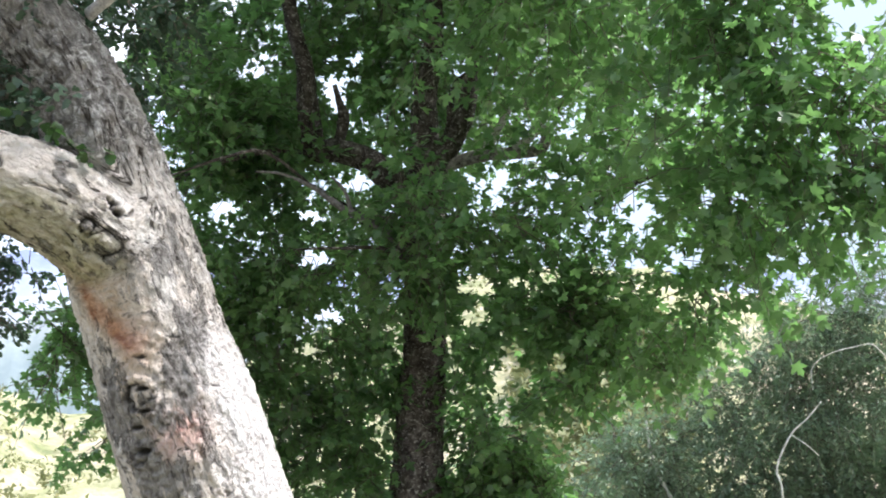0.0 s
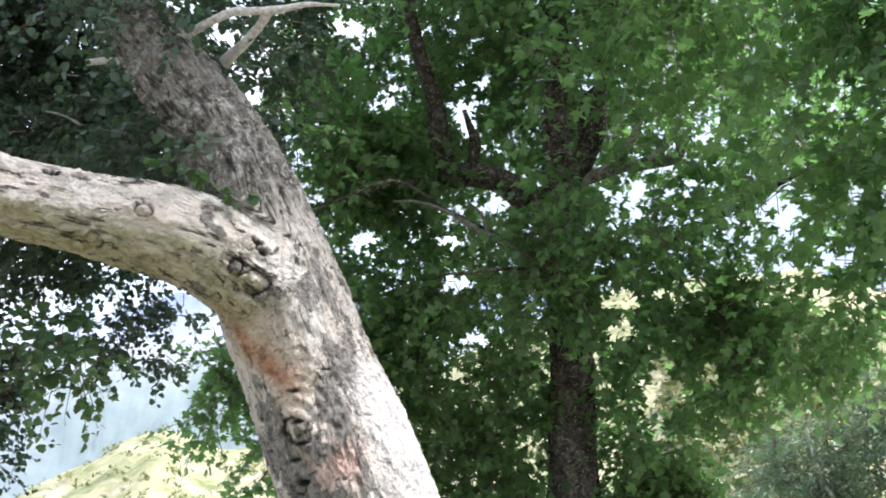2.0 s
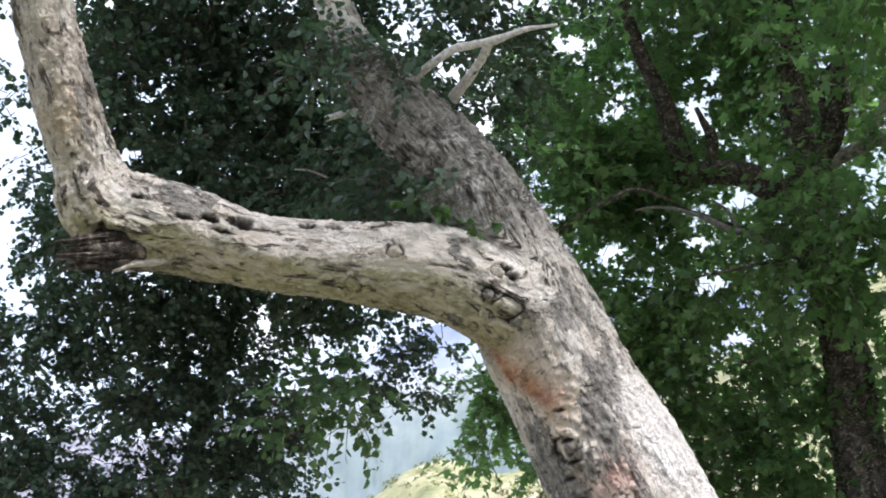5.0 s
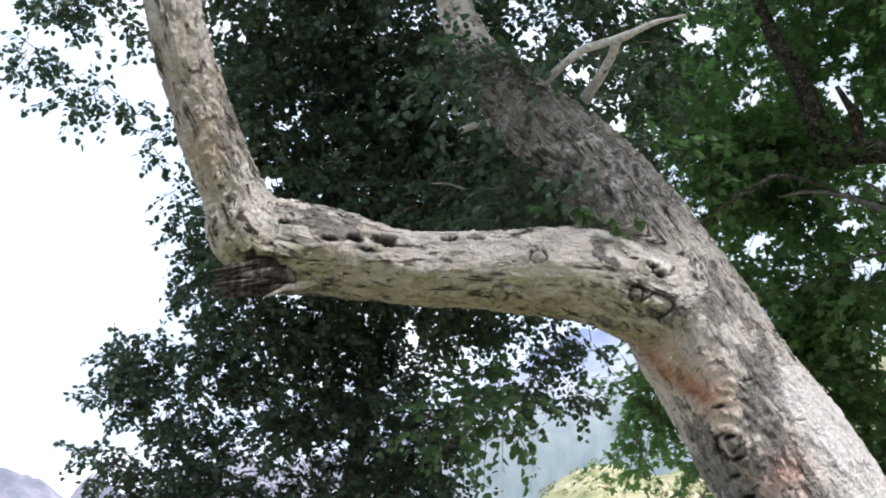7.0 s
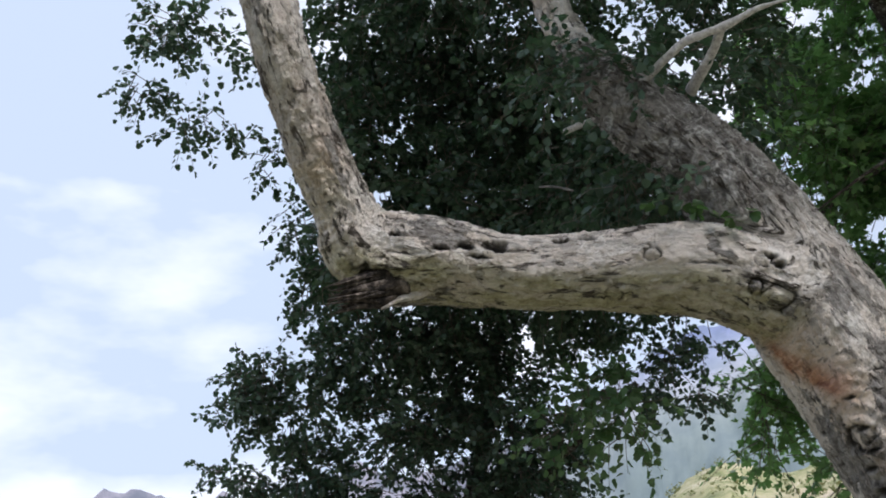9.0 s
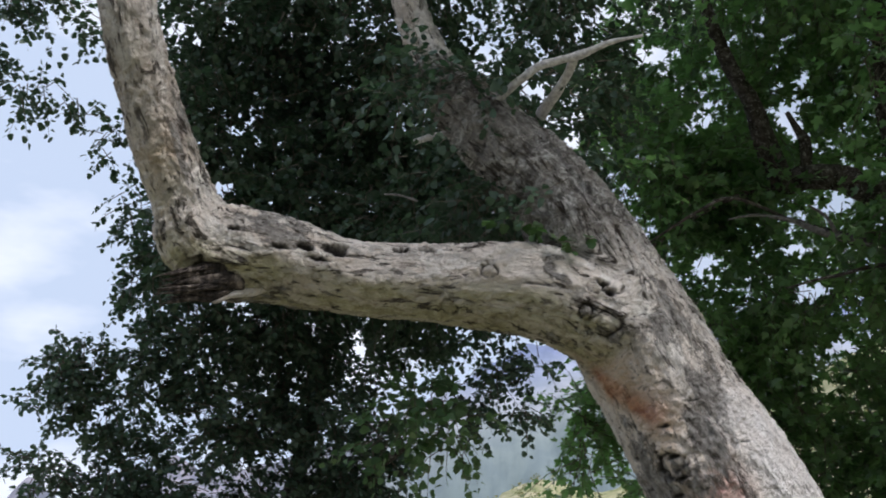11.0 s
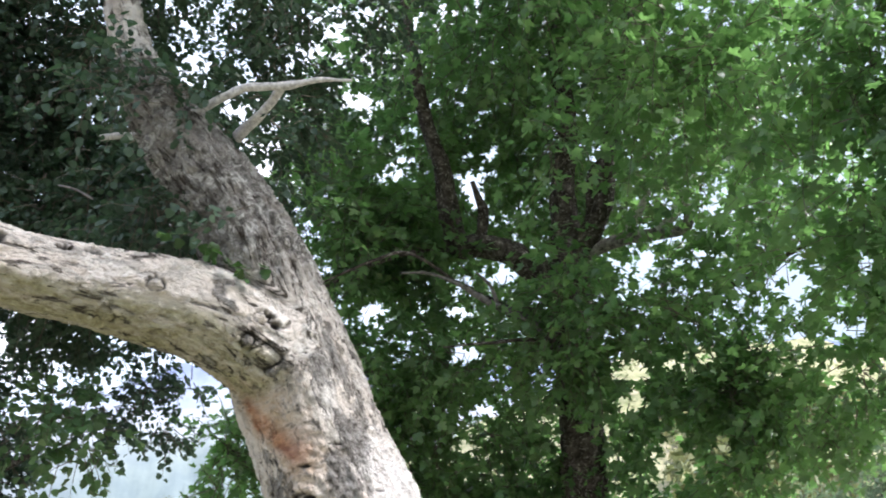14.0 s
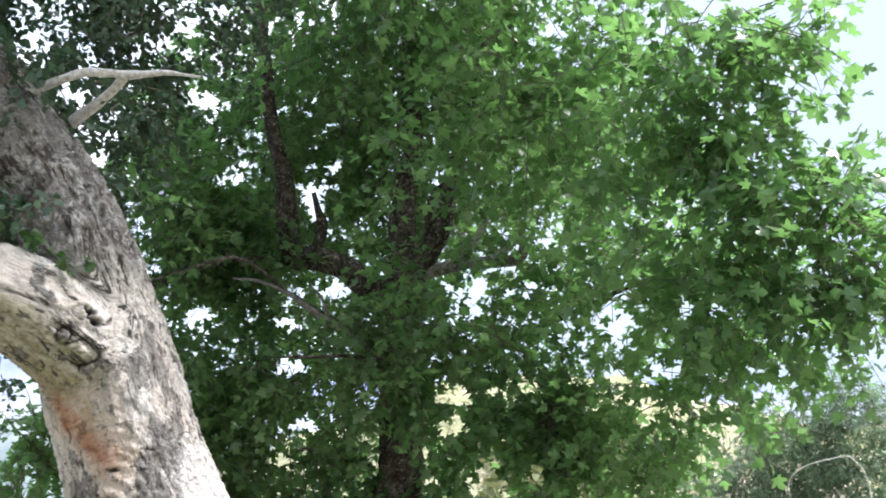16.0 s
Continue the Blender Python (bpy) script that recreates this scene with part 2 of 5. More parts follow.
def leaf_mat(name, dark, light, through_col, gloss=0.35, share=0.4):
    """Leaf blades: a diffuse and waxy upper face, and light that comes through."""
    w = Mat(name)
    geo = w.node("ShaderNodeNewGeometry").outputs["Random Per Island"]
    rnd = w.math("FRACT", w.math("ADD", geo, w.node("ShaderNodeObjectInfo").outputs["Random"]))
    grain = w.noise(60, 3)
    col = w.mix(rnd, dark, light)
    broad = w.noise(1.6, 3, 0.6, w.node("ShaderNodeNewGeometry").outputs["Position"])
    col = w.mix(w.ramp(broad, [(0.42, 0.0), (0.68, 0.45)]), col, (light[0] * 1.35, light[1] * 1.15, light[2] * 0.8))
    col = w.mix(w.ramp(w.math("FRACT", w.math("MULTIPLY", rnd, 7.0)), [(0.90, 0.0), (0.94, 0.5)]), col, (light[0] * 1.7, light[1] * 1.35, light[2] * 1.1))
    col = w.mix(w.ramp(grain, [(0.35, 0.35), (0.6, 0.0)]), col, tuple(c * 0.6 for c in dark))
    w.link(col, w.b.inputs["Base Color"])
    w.b.inputs["Roughness"].default_value = gloss
    w.b.inputs["Specular IOR Level"].default_value = 0.55
    tr = w.node("ShaderNodeBsdfTranslucent")
    w.link(w.mix(rnd, through_col, tuple(c * 1.5 for c in through_col)), tr.inputs[0])
    mx = w.node("ShaderNodeMixShader")
    mx.inputs[0].default_value = share
    w.link(w.b.outputs[0], mx.inputs[1])
    w.link(tr.outputs[0], mx.inputs[2])
    w.link(mx.outputs[0], w.t.nodes["Material Output"].inputs["Surface"])
    return w.m


def wood_torn():
    w = Mat("torn_dark_wood")
    tube = w.attr("tube").outputs["Vector"]
    a, b = w.noise(30, 6, 0.7, tube), w.noise(90, 4, 0.6, tube)
    col = w.ramp(a, [(0.42, (0.012, 0.010, 0.009)), (0.53, (0.075, 0.060, 0.052)), (0.66, (0.26, 0.22, 0.19))])
    w.bump(w.math("ADD", a, b), 0.9, 0.01)
    return w.done(col, 0.9)


def hill_mat():
    """Sunlit scrub, meadow and pale rock on the slope; short grass nearby."""
    w = Mat("grassy_hillside")
    pos = w.node("ShaderNodeNewGeometry").outputs["Position"]
    a, b, c = w.noise(0.02, 6, 0.6, pos), w.noise(0.09, 6, 0.65, pos), w.noise(0.5, 5, 0.7, pos)
    col = w.ramp(b, [(0.34, (0.14, 0.16, 0.075)), (0.45, (0.26, 0.26, 0.14)), (0.57, (0.36, 0.335, 0.21)), (0.70, (0.50, 0.44, 0.34))])
    col = w.mix(w.ramp(a, [(0.52, 0.0), (0.64, 0.85)]), col, (0.48, 0.40, 0.30))
    col = w.mix(w.ramp(c, [(0.36, 0.45), (0.5, 0.0)]), col, (0.18, 0.22, 0.08))
    # short dry turf on the level ground round the trees, unseen and lightened to bounce light upward
    sep = w.node("ShaderNodeVectorMath")
    sep.operation = "LENGTH"
    w.link(pos, sep.inputs[0])
    turf = w.ramp(w.noise(5.0, 6, 0.7, pos), [(0.32, (0.115, 0.118, 0.075)), (0.55, (0.225, 0.215, 0.155)), (0.72, (0.34, 0.315, 0.24))])
    edge = w.math("ADD", sep.outputs["Value"], w.math("MULTIPLY", w.noise(0.15, 4, 0.6, pos), 60.0))
    col = w.mix(w.ramp(w.math("DIVIDE", edge, 200.0), [(0.35, 1.0), (0.65, 0.0)]), col, turf)
    w.bump(w.math("ADD", w.math("ADD", b, c), w.math("MULTIPLY", w.noise(9.0, 5, 0.7, pos), 0.04)), 0.8, 0.9)
    return w.done(col, 0.95)


def mountain_mat():
    """Far blue mountains: rock and forest, mostly veiled by haze painted into colour and glow."""
    w = Mat("far_mountain")
    pos = w.node("ShaderNodeNewGeometry").outputs["Position"]
    sep = w.node("ShaderNodeSeparateXYZ")
    w.link(pos, sep.inputs[0])
    a, b = w.noise(0.004, 7, 0.6, pos), w.noise(0.015, 6, 0.65, pos)
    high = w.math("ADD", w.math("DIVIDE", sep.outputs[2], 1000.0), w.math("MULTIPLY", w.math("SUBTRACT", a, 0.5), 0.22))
    # haze put into the colour: teal low down, then pale, blue on top
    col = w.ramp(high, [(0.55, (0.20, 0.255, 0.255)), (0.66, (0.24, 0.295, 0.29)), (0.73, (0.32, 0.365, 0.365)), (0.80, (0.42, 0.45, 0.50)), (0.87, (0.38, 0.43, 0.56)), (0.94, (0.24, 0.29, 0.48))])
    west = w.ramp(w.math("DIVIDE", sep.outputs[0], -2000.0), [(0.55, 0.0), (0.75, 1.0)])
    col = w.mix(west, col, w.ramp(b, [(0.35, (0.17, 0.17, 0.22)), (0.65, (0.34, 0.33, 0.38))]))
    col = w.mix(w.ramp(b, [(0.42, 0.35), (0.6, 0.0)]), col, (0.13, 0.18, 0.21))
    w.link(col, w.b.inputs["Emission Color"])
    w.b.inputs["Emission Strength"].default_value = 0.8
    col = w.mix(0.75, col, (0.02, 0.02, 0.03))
    return w.done(col, 1.0)


M_PALE, M_DARK = bark_pale(), bark_dark()
M_TWIG = bark_plain("twig_bark", (0.06, 0.05, 0.04), (0.22, 0.19, 0.16))
M_LICHEN = bark_plain("pale_dead_twig_bark", (0.27, 0.25, 0.245), (0.66, 0.635, 0.625), 75)
M_STUB = bark_plain("lichen_mottled_bark", (0.05, 0.042, 0.04), (0.40, 0.375, 0.36), 55)
M_GREY = bark_plain("grey_bare_limb_bark", (0.07, 0.065, 0.067), (0.235, 0.22, 0.225), 50)
M_WHITE = bark_plain("white_stem_bark", (0.35, 0.34, 0.31), (0.78, 0.77, 0.73), 14)
M_TORN = wood_torn()
M_MAPLE = leaf_mat("maple_leaf", (0.030, 0.070, 0.036), (0.128, 0.220, 0.102), (0.19, 0.38, 0.105), 0.33, 0.42)
M_SMALL = leaf_mat("small_leaf", (0.030, 0.058, 0.040), (0.062, 0.108, 0.074), (0.040, 0.09, 0.035), 0.5, 0.3)
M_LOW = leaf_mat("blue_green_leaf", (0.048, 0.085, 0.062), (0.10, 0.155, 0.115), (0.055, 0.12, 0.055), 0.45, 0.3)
# small leaf painted paler, for the one cluster that looks lit
M_MID = leaf_mat("small_leaf_lit", (0.075, 0.145, 0.075), (0.14, 0.23, 0.12), (0.10, 0.22, 0.06), 0.34, 0.35)
M_FRESH = leaf_mat("fresh_leaf", (0.038, 0.082, 0.028), (0.06, 0.115, 0.038), (0.05, 0.12, 0.025))
M_WILLOW = leaf_mat("grey_green_leaf", (0.14, 0.205, 0.145), (0.25, 0.33, 0.245), (0.14, 0.24, 0.11), 0.4, 0.4)
M_HILL, M_MOUNT = hill_mat(), mountain_mat()
M_SCRUB = leaf_mat("scrub_leaf", (0.14, 0.17, 0.075), (0.28, 0.29, 0.14), (0.12, 0.15, 0.06), 0.6, 0.25)


# ---------------------------------------------------------------- geometry helpers
def lattice(ix, iy, iz, salt):
    h = (ix * 374761393 + iy * 668265263 + iz * 2147483647 + salt * 974634777) & 0xFFFFFFFF
    h = ((h ^ (h >> 13)) * 1274126177) & 0xFFFFFFFF
    return ((h ^ (h >> 16)) & 0xFFFF) / 65535.0


def vnoise(p, salt=0):
    """Smooth value noise, 0 to 1, at rows of points."""
    f = np.floor(p)
    i, u = f.astype(np.int64), p - f
    u = u * u * (3 - 2 * u)
    out = np.zeros(len(p))
    for dx in (0, 1):
        for dy in (0, 1):
            for dz in (0, 1):
                w = (u[:, 0] if dx else 1 - u[:, 0]) * (u[:, 1] if dy else 1 - u[:, 1]) * (u[:, 2] if dz else 1 - u[:, 2])
                out += w * lattice(i[:, 0] + dx, i[:, 1] + dy, i[:, 2] + dz, salt)
    return out


def fbm(p, octaves=4, salt=0, gain=0.5):
    out, amp, tot = np.zeros(len(p)), 1.0, 0.0
    for k in range(octaves):
        out += amp * vnoise(p * 2.03**k + 17.3 * k, salt + k)
        tot += amp
        amp *= gain
    return out / tot


def smooth(x, a, b):
    t = np.clip((x - a) / (b - a), 0, 1)
    return t * t * (3 - 2 * t)


def resample(path, step):
    """Points along a smooth curve through rows of x, y, z, radius."""
    p = np.array(path, float)
    q = np.vstack([2 * p[0] - p[1], p, 2 * p[-1] - p[-2]])
    out = []
    for k in range(1, len(q) - 2):
        a, b, c, d = q[k - 1 : k + 3]
        n = max(2, int(np.linalg.norm(c[:3] - b[:3]) / step))
        for t in np.arange(n) / n:
            out.append(0.5 * (2 * b + (c - a) * t + (2 * a - 5 * b + 4 * c - d) * t * t + (3 * b - a - 3 * c + d) * t**3))
    out.append(q[-2])
    out = np.array(out)
    out[:, 3] = np.maximum(out[:, 3], 0.0008)
    return out


def frames(c):
    """Direction, side and up along a curve, without twist."""
    d = np.gradient(c[:, :3], axis=0)
    d /= np.linalg.norm(d, axis=1)[:, None]
    s = np.cross(d[0], (0.31, 0.9, 0.3))
    sides = []
    for k in range(len(d)):
        s = s - d[k] * (s @ d[k])
        s = s / np.linalg.norm(s)
        sides.append(s)
    sides = np.array(sides)
    return d, sides, np.cross(d, sides)


def sweep(path, around, step):
    """Verts, faces and tube coordinates of a closed limb."""
    c = resample(path, step)
    d, s, u = frames(c)
    th = np.linspace(0, 2 * np.pi, around, endpoint=False)
    ring = np.cos(th)[None, :, None] * s[:, None] + np.sin(th)[None, :, None] * u[:, None]
    v = (c[:, None, :3] + ring * c[:, None, 3:]).reshape(-1, 3)
    along = np.r_[0, np.cumsum(np.linalg.norm(np.diff(c[:, :3], axis=0), axis=1))]
    tube = np.stack([np.cos(th)[None] * c[:, 3:], np.sin(th)[None] * c[:, 3:], np.repeat(along[:, None], around, 1)], -1).reshape(-1, 3)
    n, f = len(c), []
    for i in range(n - 1):
        for j in range(around):
            k = (j + 1) % around
            f.append((i * around + j, i * around + k, (i + 1) * around + k, (i + 1) * around + j))
    f.append(tuple(range(around))[::-1])
    f.append(tuple((n - 1) * around + j for j in range(around)))
    return v, f, tube, c


def mesh_of(name, verts, faces, material, shade=True, **attrs):
    me = bpy.data.meshes.new(name)
    if isinstance(faces, np.ndarray):
        k = faces.shape[1]
        me.vertices.add(len(verts))
        me.vertices.foreach_set("co", np.asarray(verts, np.float32).ravel())
        me.loops.add(faces.size)
        me.loops.foreach_set("vertex_index", faces.astype(np.int32).ravel())
        me.polygons.add(len(faces))
        me.polygons.foreach_set("loop_start", np.arange(0, faces.size, k, dtype=np.int32))
        me.update(calc_edges=True)
    else:
        me.from_pydata([tuple(p) for p in verts] if not isinstance(verts, np.ndarray) else verts.tolist(), [], faces)
    me.materials.append(material)
    for key, value in attrs.items():
        value = np.asarray(value, np.float32)
        if value.ndim == 2:
            me.attributes.new(key, "FLOAT_VECTOR", "POINT").data.foreach_set("vector", value.ravel())
        else:
            me.attributes.new(key, "FLOAT", "POINT").data.foreach_set("value", value)
    if shade:
        me.polygons.foreach_set("use_smooth", np.ones(len(me.polygons), bool))
    me.update()
    return me


def under(name, me, parent, label=""):
    ob = new(name, me)
    ob.parent = parent
    ob.matrix_parent_inverse = parent.matrix_world.inverted()
    return tagged(ob, label)


def thing(name, place, label, category, group=""):
    ob = new(name)
    ob.empty_display_size = 0.2
    ob.matrix_world = Matrix.Translation(place)
    bpy.context.view_layer.update()
    return tagged(ob, label, category, group)


def limb(path, parent, material, name="branch", around=14, step=0.02, rough=0.10, label=""):
    """A knotty limb with an uneven surface."""
    v, f, tube, c = sweep(path, around, step)
    mid = np.repeat(c[:, :3], around, 0)
    n = v - mid
    r = np.linalg.norm(n, axis=1)
    n /= r[:, None]
    q = tube * (1, 1, 0.5)
    v = v + n * (r * rough * 2 * (fbm(q * 14, 3, 3) - 0.5) + r * rough * 1.3 * (fbm(q * 55, 3, 5) - 0.5))[:, None]
    return under(name, mesh_of(name, v, f, material, tube=tube), parent, label)


# ---------------------------------------------------------------- leaves
def maple_shape(fold, curl):
    """A five-lobed blade, one unit long from its stalk, gently folded."""
    half = [(0.0, 0.04), (0.46, -0.02), (0.30, 0.20), (0.52, 0.34), (0.66, 0.60), (0.40, 0.57), (0.20, 0.54), (0.27, 0.78), (0.0, 1.06)]
    pts = [(x, y) for x, y in half] + [(-x, y) for x, y in half[-2:0:-1]]
    v = [(0.0, 0.42, 0.0)] + [(x, y, fold * abs(x) - curl * y * y) for x, y in pts]
    n = len(pts)
    return np.array(v), [(0, 1 + k, 1 + (k + 1) % n) for k in range(n)]


def lobed_shape(fold, curl):
    """A small rounded blade with shallow lobes."""
    half = [(0.0, 0.0), (0.36, 0.08), (0.48, 0.34), (0.34, 0.50), (0.36, 0.72), (0.0, 1.0)]
    pts = [(x, y) for x, y in half] + [(-x, y) for x, y in half[-2:0:-1]]
    v = [(x, y, fold * abs(x) - curl * y * y) for x, y in pts]
    return np.array(v), [(0, k, k + 1) for k in range(1, len(pts) - 1)]


def narrow_shape(fold, curl):
    v = [(0, 0, 0), (0.13, 0.4, fold * 0.13), (0, 1, -curl), (-0.13, 0.4, fold * 0.13)]
    return np.array(v, float), [(0, 1, 2), (0, 2, 3)]


def unit(a):
    return a / np.maximum(np.linalg.norm(a, axis=-1, keepdims=True), 1e-9)


CLUMP = 0.20  # metres between the tufts of a crown


def sprays(rng, blobs, density, length, per, size, droop):
    """density: how many leaves deep a mass is. Leaf poses and twigs filling rounded masses of a crown: stalk points, ways, normals, sizes; and twig lines."""
    P, D, N, S, twigs = [], [], [], [], []
    for x, y, z, rx, ry, rz, amount in blobs:
        c, r = np.array((x, y, z)), np.array((rx, ry, rz))
        count = max(2, int(amount * density * math.pi * rx * rz / (0.27 * size * size * (per[0] + per[1]) / 2)))
        g = unit(rng.normal(size=(count * 2, 3))) * (rng.random((count * 2, 1)) ** 0.42)
        dense = vnoise((c + g * r) / CLUMP, 71) + rng.uniform(0, 0.45, count * 2)
        g = g[np.argsort(-dense)[:count]]
        start = c + g * r
        way = unit(g * 0.9 + rng.normal(size=(count, 3)) * 0.5 + (0, 0, -0.15))
        ln = length * rng.uniform(0.6, 1.3, (count, 1, 1))
        num = rng.integers(per[0], per[1], count)
        j = np.arange(per[1] - 1)
        s = np.minimum((j[None] + 1) / num[:, None], 1)[:, :, None]
        w = way[:, None]
        bend = np.array((0, 0, -droop)) * ln
        pts = start[:, None] + w * ln * s + bend * s**2
        side = unit(np.cross(w, (0, 0, 1)) + 1e-6)
        sign = np.where(j % 2, 1, -1)[None, :, None]
        d = unit(w * 0.5 + side * sign * rng.uniform(0.5, 1.1, s.shape) + rng.normal(size=pts.shape) * 0.35 + (0, 0, -0.35))
        ok = (j[None] < num[:, None]).ravel()
        P.append((pts + d * size * 0.45).reshape(-1, 3)[ok])
        D.append(d.reshape(-1, 3)[ok])
        N.append(unit(rng.normal(size=pts.shape) * 0.68 + (0, 0, 1.0)).reshape(-1, 3)[ok])
        S.append((size * rng.uniform(0.6, 1.2, s.shape)).ravel()[ok])
        twigs.append(np.stack([start - way * ln[:, 0] * 0.25, start + way * ln[:, 0] * 0.5 + bend[:, 0] * 0.25, start + way * ln[:, 0] + bend[:, 0]], 1))
    return np.vstack(P), np.vstack(D), np.vstack(N), np.concatenate(S), np.vstack(twigs)


def leaf_axes(D, N):
    X = unit(np.cross(D, N))
    return X, D, np.cross(X, D)


def leaf_mesh(name, shapes, rng, P, D, N, S, material):
    X, Y, Z = leaf_axes(D, N)
    kind = rng.integers(0, len(shapes), len(P))
    verts, faces, base = [], [], 0
    for k, (sv, sf) in enumerate(shapes):
        i = np.where(kind == k)[0]
        if not len(i):
            continue
        v = P[i, None] + S[i, None, None] * (sv[None, :, :1] * X[i, None] + sv[None, :, 1:2] * Y[i, None] + sv[None, :, 2:] * Z[i, None])
        verts.append(v.reshape(-1, 3))
        off = base + np.arange(len(i)) * len(sv)
        faces.append((np.array(sf)[None] + off[:, None, None]).reshape(-1, 3))
        base += len(i) * len(sv)
    return mesh_of(name, np.vstack(verts), np.vstack(faces), material, shade=False)


def twig_mesh(name, lines, radius, material):
    tri = np.array([(math.cos(a), math.sin(a)) for a in (0, 2.1, 4.2)])
    L = np.asarray(lines)
    m = L.shape[1]
    d = unit(np.gradient(L, axis=1))
    s = unit(np.cross(d, (0.3, 0.4, 0.86)))
    u = np.cross(d, s)
    rr = radius * (1 - 0.75 * np.arange(m) / (m - 1))[None, :, None, None]
    verts = (L[:, :, None] + rr * (tri[None, None, :, :1] * s[:, :, None] + tri[None, None, :, 1:] * u[:, :, None])).reshape(-1, 3)
    one = np.array([(k * 3 + j, k * 3 + (j + 1) % 3, k * 3 + 3 + (j + 1) % 3, k * 3 + 3 + j) for k in range(m - 1) for j in range(3)])
    faces = (one[None] + (np.arange(len(L)) * m * 3)[:, None, None]).reshape(-1, 4)
    return mesh_of(name, verts, faces, material)


def foliage(parent, seed, blobs, shapes, size, material, density, length, per, droop, near, single=280, twig=0.003, label="", gaps=()):
    """A crown: the leaves nearest to a point as pieces of their own, the others joined."""
    rng = np.random.default_rng(seed)
    P, D, N, S, twigs = sprays(rng, blobs, density, length, per, size, droop)
    # openings in the crown, cut along sight lines from the camera: from a point, to a point, half width
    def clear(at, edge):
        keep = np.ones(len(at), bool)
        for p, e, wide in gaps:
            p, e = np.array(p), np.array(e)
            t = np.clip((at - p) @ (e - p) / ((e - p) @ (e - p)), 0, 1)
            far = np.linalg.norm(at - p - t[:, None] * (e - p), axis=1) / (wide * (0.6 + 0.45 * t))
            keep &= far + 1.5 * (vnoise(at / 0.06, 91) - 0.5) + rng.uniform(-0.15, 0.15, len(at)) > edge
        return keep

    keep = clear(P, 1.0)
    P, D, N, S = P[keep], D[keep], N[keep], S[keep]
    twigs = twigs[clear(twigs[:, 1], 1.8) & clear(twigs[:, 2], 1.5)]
    order = np.argsort(np.linalg.norm(P - np.array(near), axis=1))
    mine, rest = order[:single], order[single:]
    crown = under("crown", leaf_mesh("crown", shapes, rng, P[rest], D[rest], N[rest], S[rest], material), parent, label)
    tagged(crown, kind="stuff")
    tagged(under("brushwood", twig_mesh("brushwood", twigs, twig, M_TWIG), parent), kind="stuff")
    data = [mesh_of("leaf", sv, sf, material, shade=False) for sv, sf in shapes]
    X, Y, Z = leaf_axes(D, N)
    for n, i in enumerate(mine):
        ob = new("leaf", data[n % len(data)])
        m = Matrix((X[i] * S[i], Y[i] * S[i], Z[i] * S[i])).transposed().to_4x4()
        m.translation = P[i]
        ob.parent = parent
        ob.matrix_parent_inverse = parent.matrix_world.inverted()
        ob.matrix_basis = m
    return crown


MAPLE = [maple_shape(f, c) for f, c in ((0.25, 0.12), (-0.15, 0.2), (0.05, 0.3), (0.4, 0.05))]
LOBED = [lobed_shape(f, c) for f, c in ((0.25, 0.15), (-0.1, 0.25), (0.4, 0.05))]
NARROW = [narrow_shape(0.4, 0.1), narrow_shape(0.1, 0.3)]

# ---------------------------------------------------------------- ground and distance
def hill_height(Rr, A):
    """The lie of the land by distance and direction."""
    deg = np.degrees(A)
    crest = np.interp(deg, [-180, -70, -45, -31, -27.3, -25.1, -23.3, -21.4, -18, -12, 0, 5, 10, 13.5, 20, 40, 90, 180], [4, 4, 6, 8.0, 10.4, 11.8, 12.6, 11.6, 11.5, 13.8, 18.4, 18.9, 18.4, 17.2, 16, 15, 8, 4])
    x, y = Rr * np.sin(A), Rr * np.cos(A)
    p = np.stack([x, y, 0 * x], -1).reshape(-1, 3)
    bumps = (fbm(p / 60, 5, 11) - 0.5).reshape(Rr.shape)
    small = (fbm(p / 9, 4, 12) - 0.5).reshape(Rr.shape)
    top = 430 * np.tan(np.radians(crest)) + 1.6
    up = smooth(Rr, 70, 430) ** 0.85
    down = smooth(Rr, 460, 900)
    z = -7 * smooth(Rr, 16, 60) * (1 - smooth(Rr, 80, 200)) + top * up * (1 - down)
    return z + bumps * 21 * smooth(Rr, 60, 250) * (1 - down * 0.8) + small * 9 * smooth(Rr, 40, 160) + small * 0.12 * smooth(Rr, 2, 20)


def ground():
    az = np.radians(np.linspace(-180, 180, 361)[:-1])
    r = np.r_[0.5, 2, 4, 7, 11, 16, np.geomspace(22, 620, 110), np.geomspace(680, 4600, 14)]
    A, Rr = np.meshgrid(az, r)
    z = hill_height(Rr, A)
    x, y = Rr * np.sin(A), Rr * np.cos(A)
    v = np.stack([x, y, z], -1).reshape(-1, 3)
    m, n = len(r), len(az)
    f = []
    for i in range(m - 1):
        for j in range(n):
            k = (j + 1) % n
            f.append((i * n + j, i * n + k, (i + 1) * n + k, (i + 1) * n + j))
    v = np.vstack([v, (0, 0, z[0].mean())])
    f += [(len(v) - 1, (j + 1) % n, j) for j in range(n)]
    tagged(new("ground", mesh_of("ground", v, f, M_HILL)), "sunlit yellow-green scrub hillside with pale rock", "ground", kind="structure")


ground()


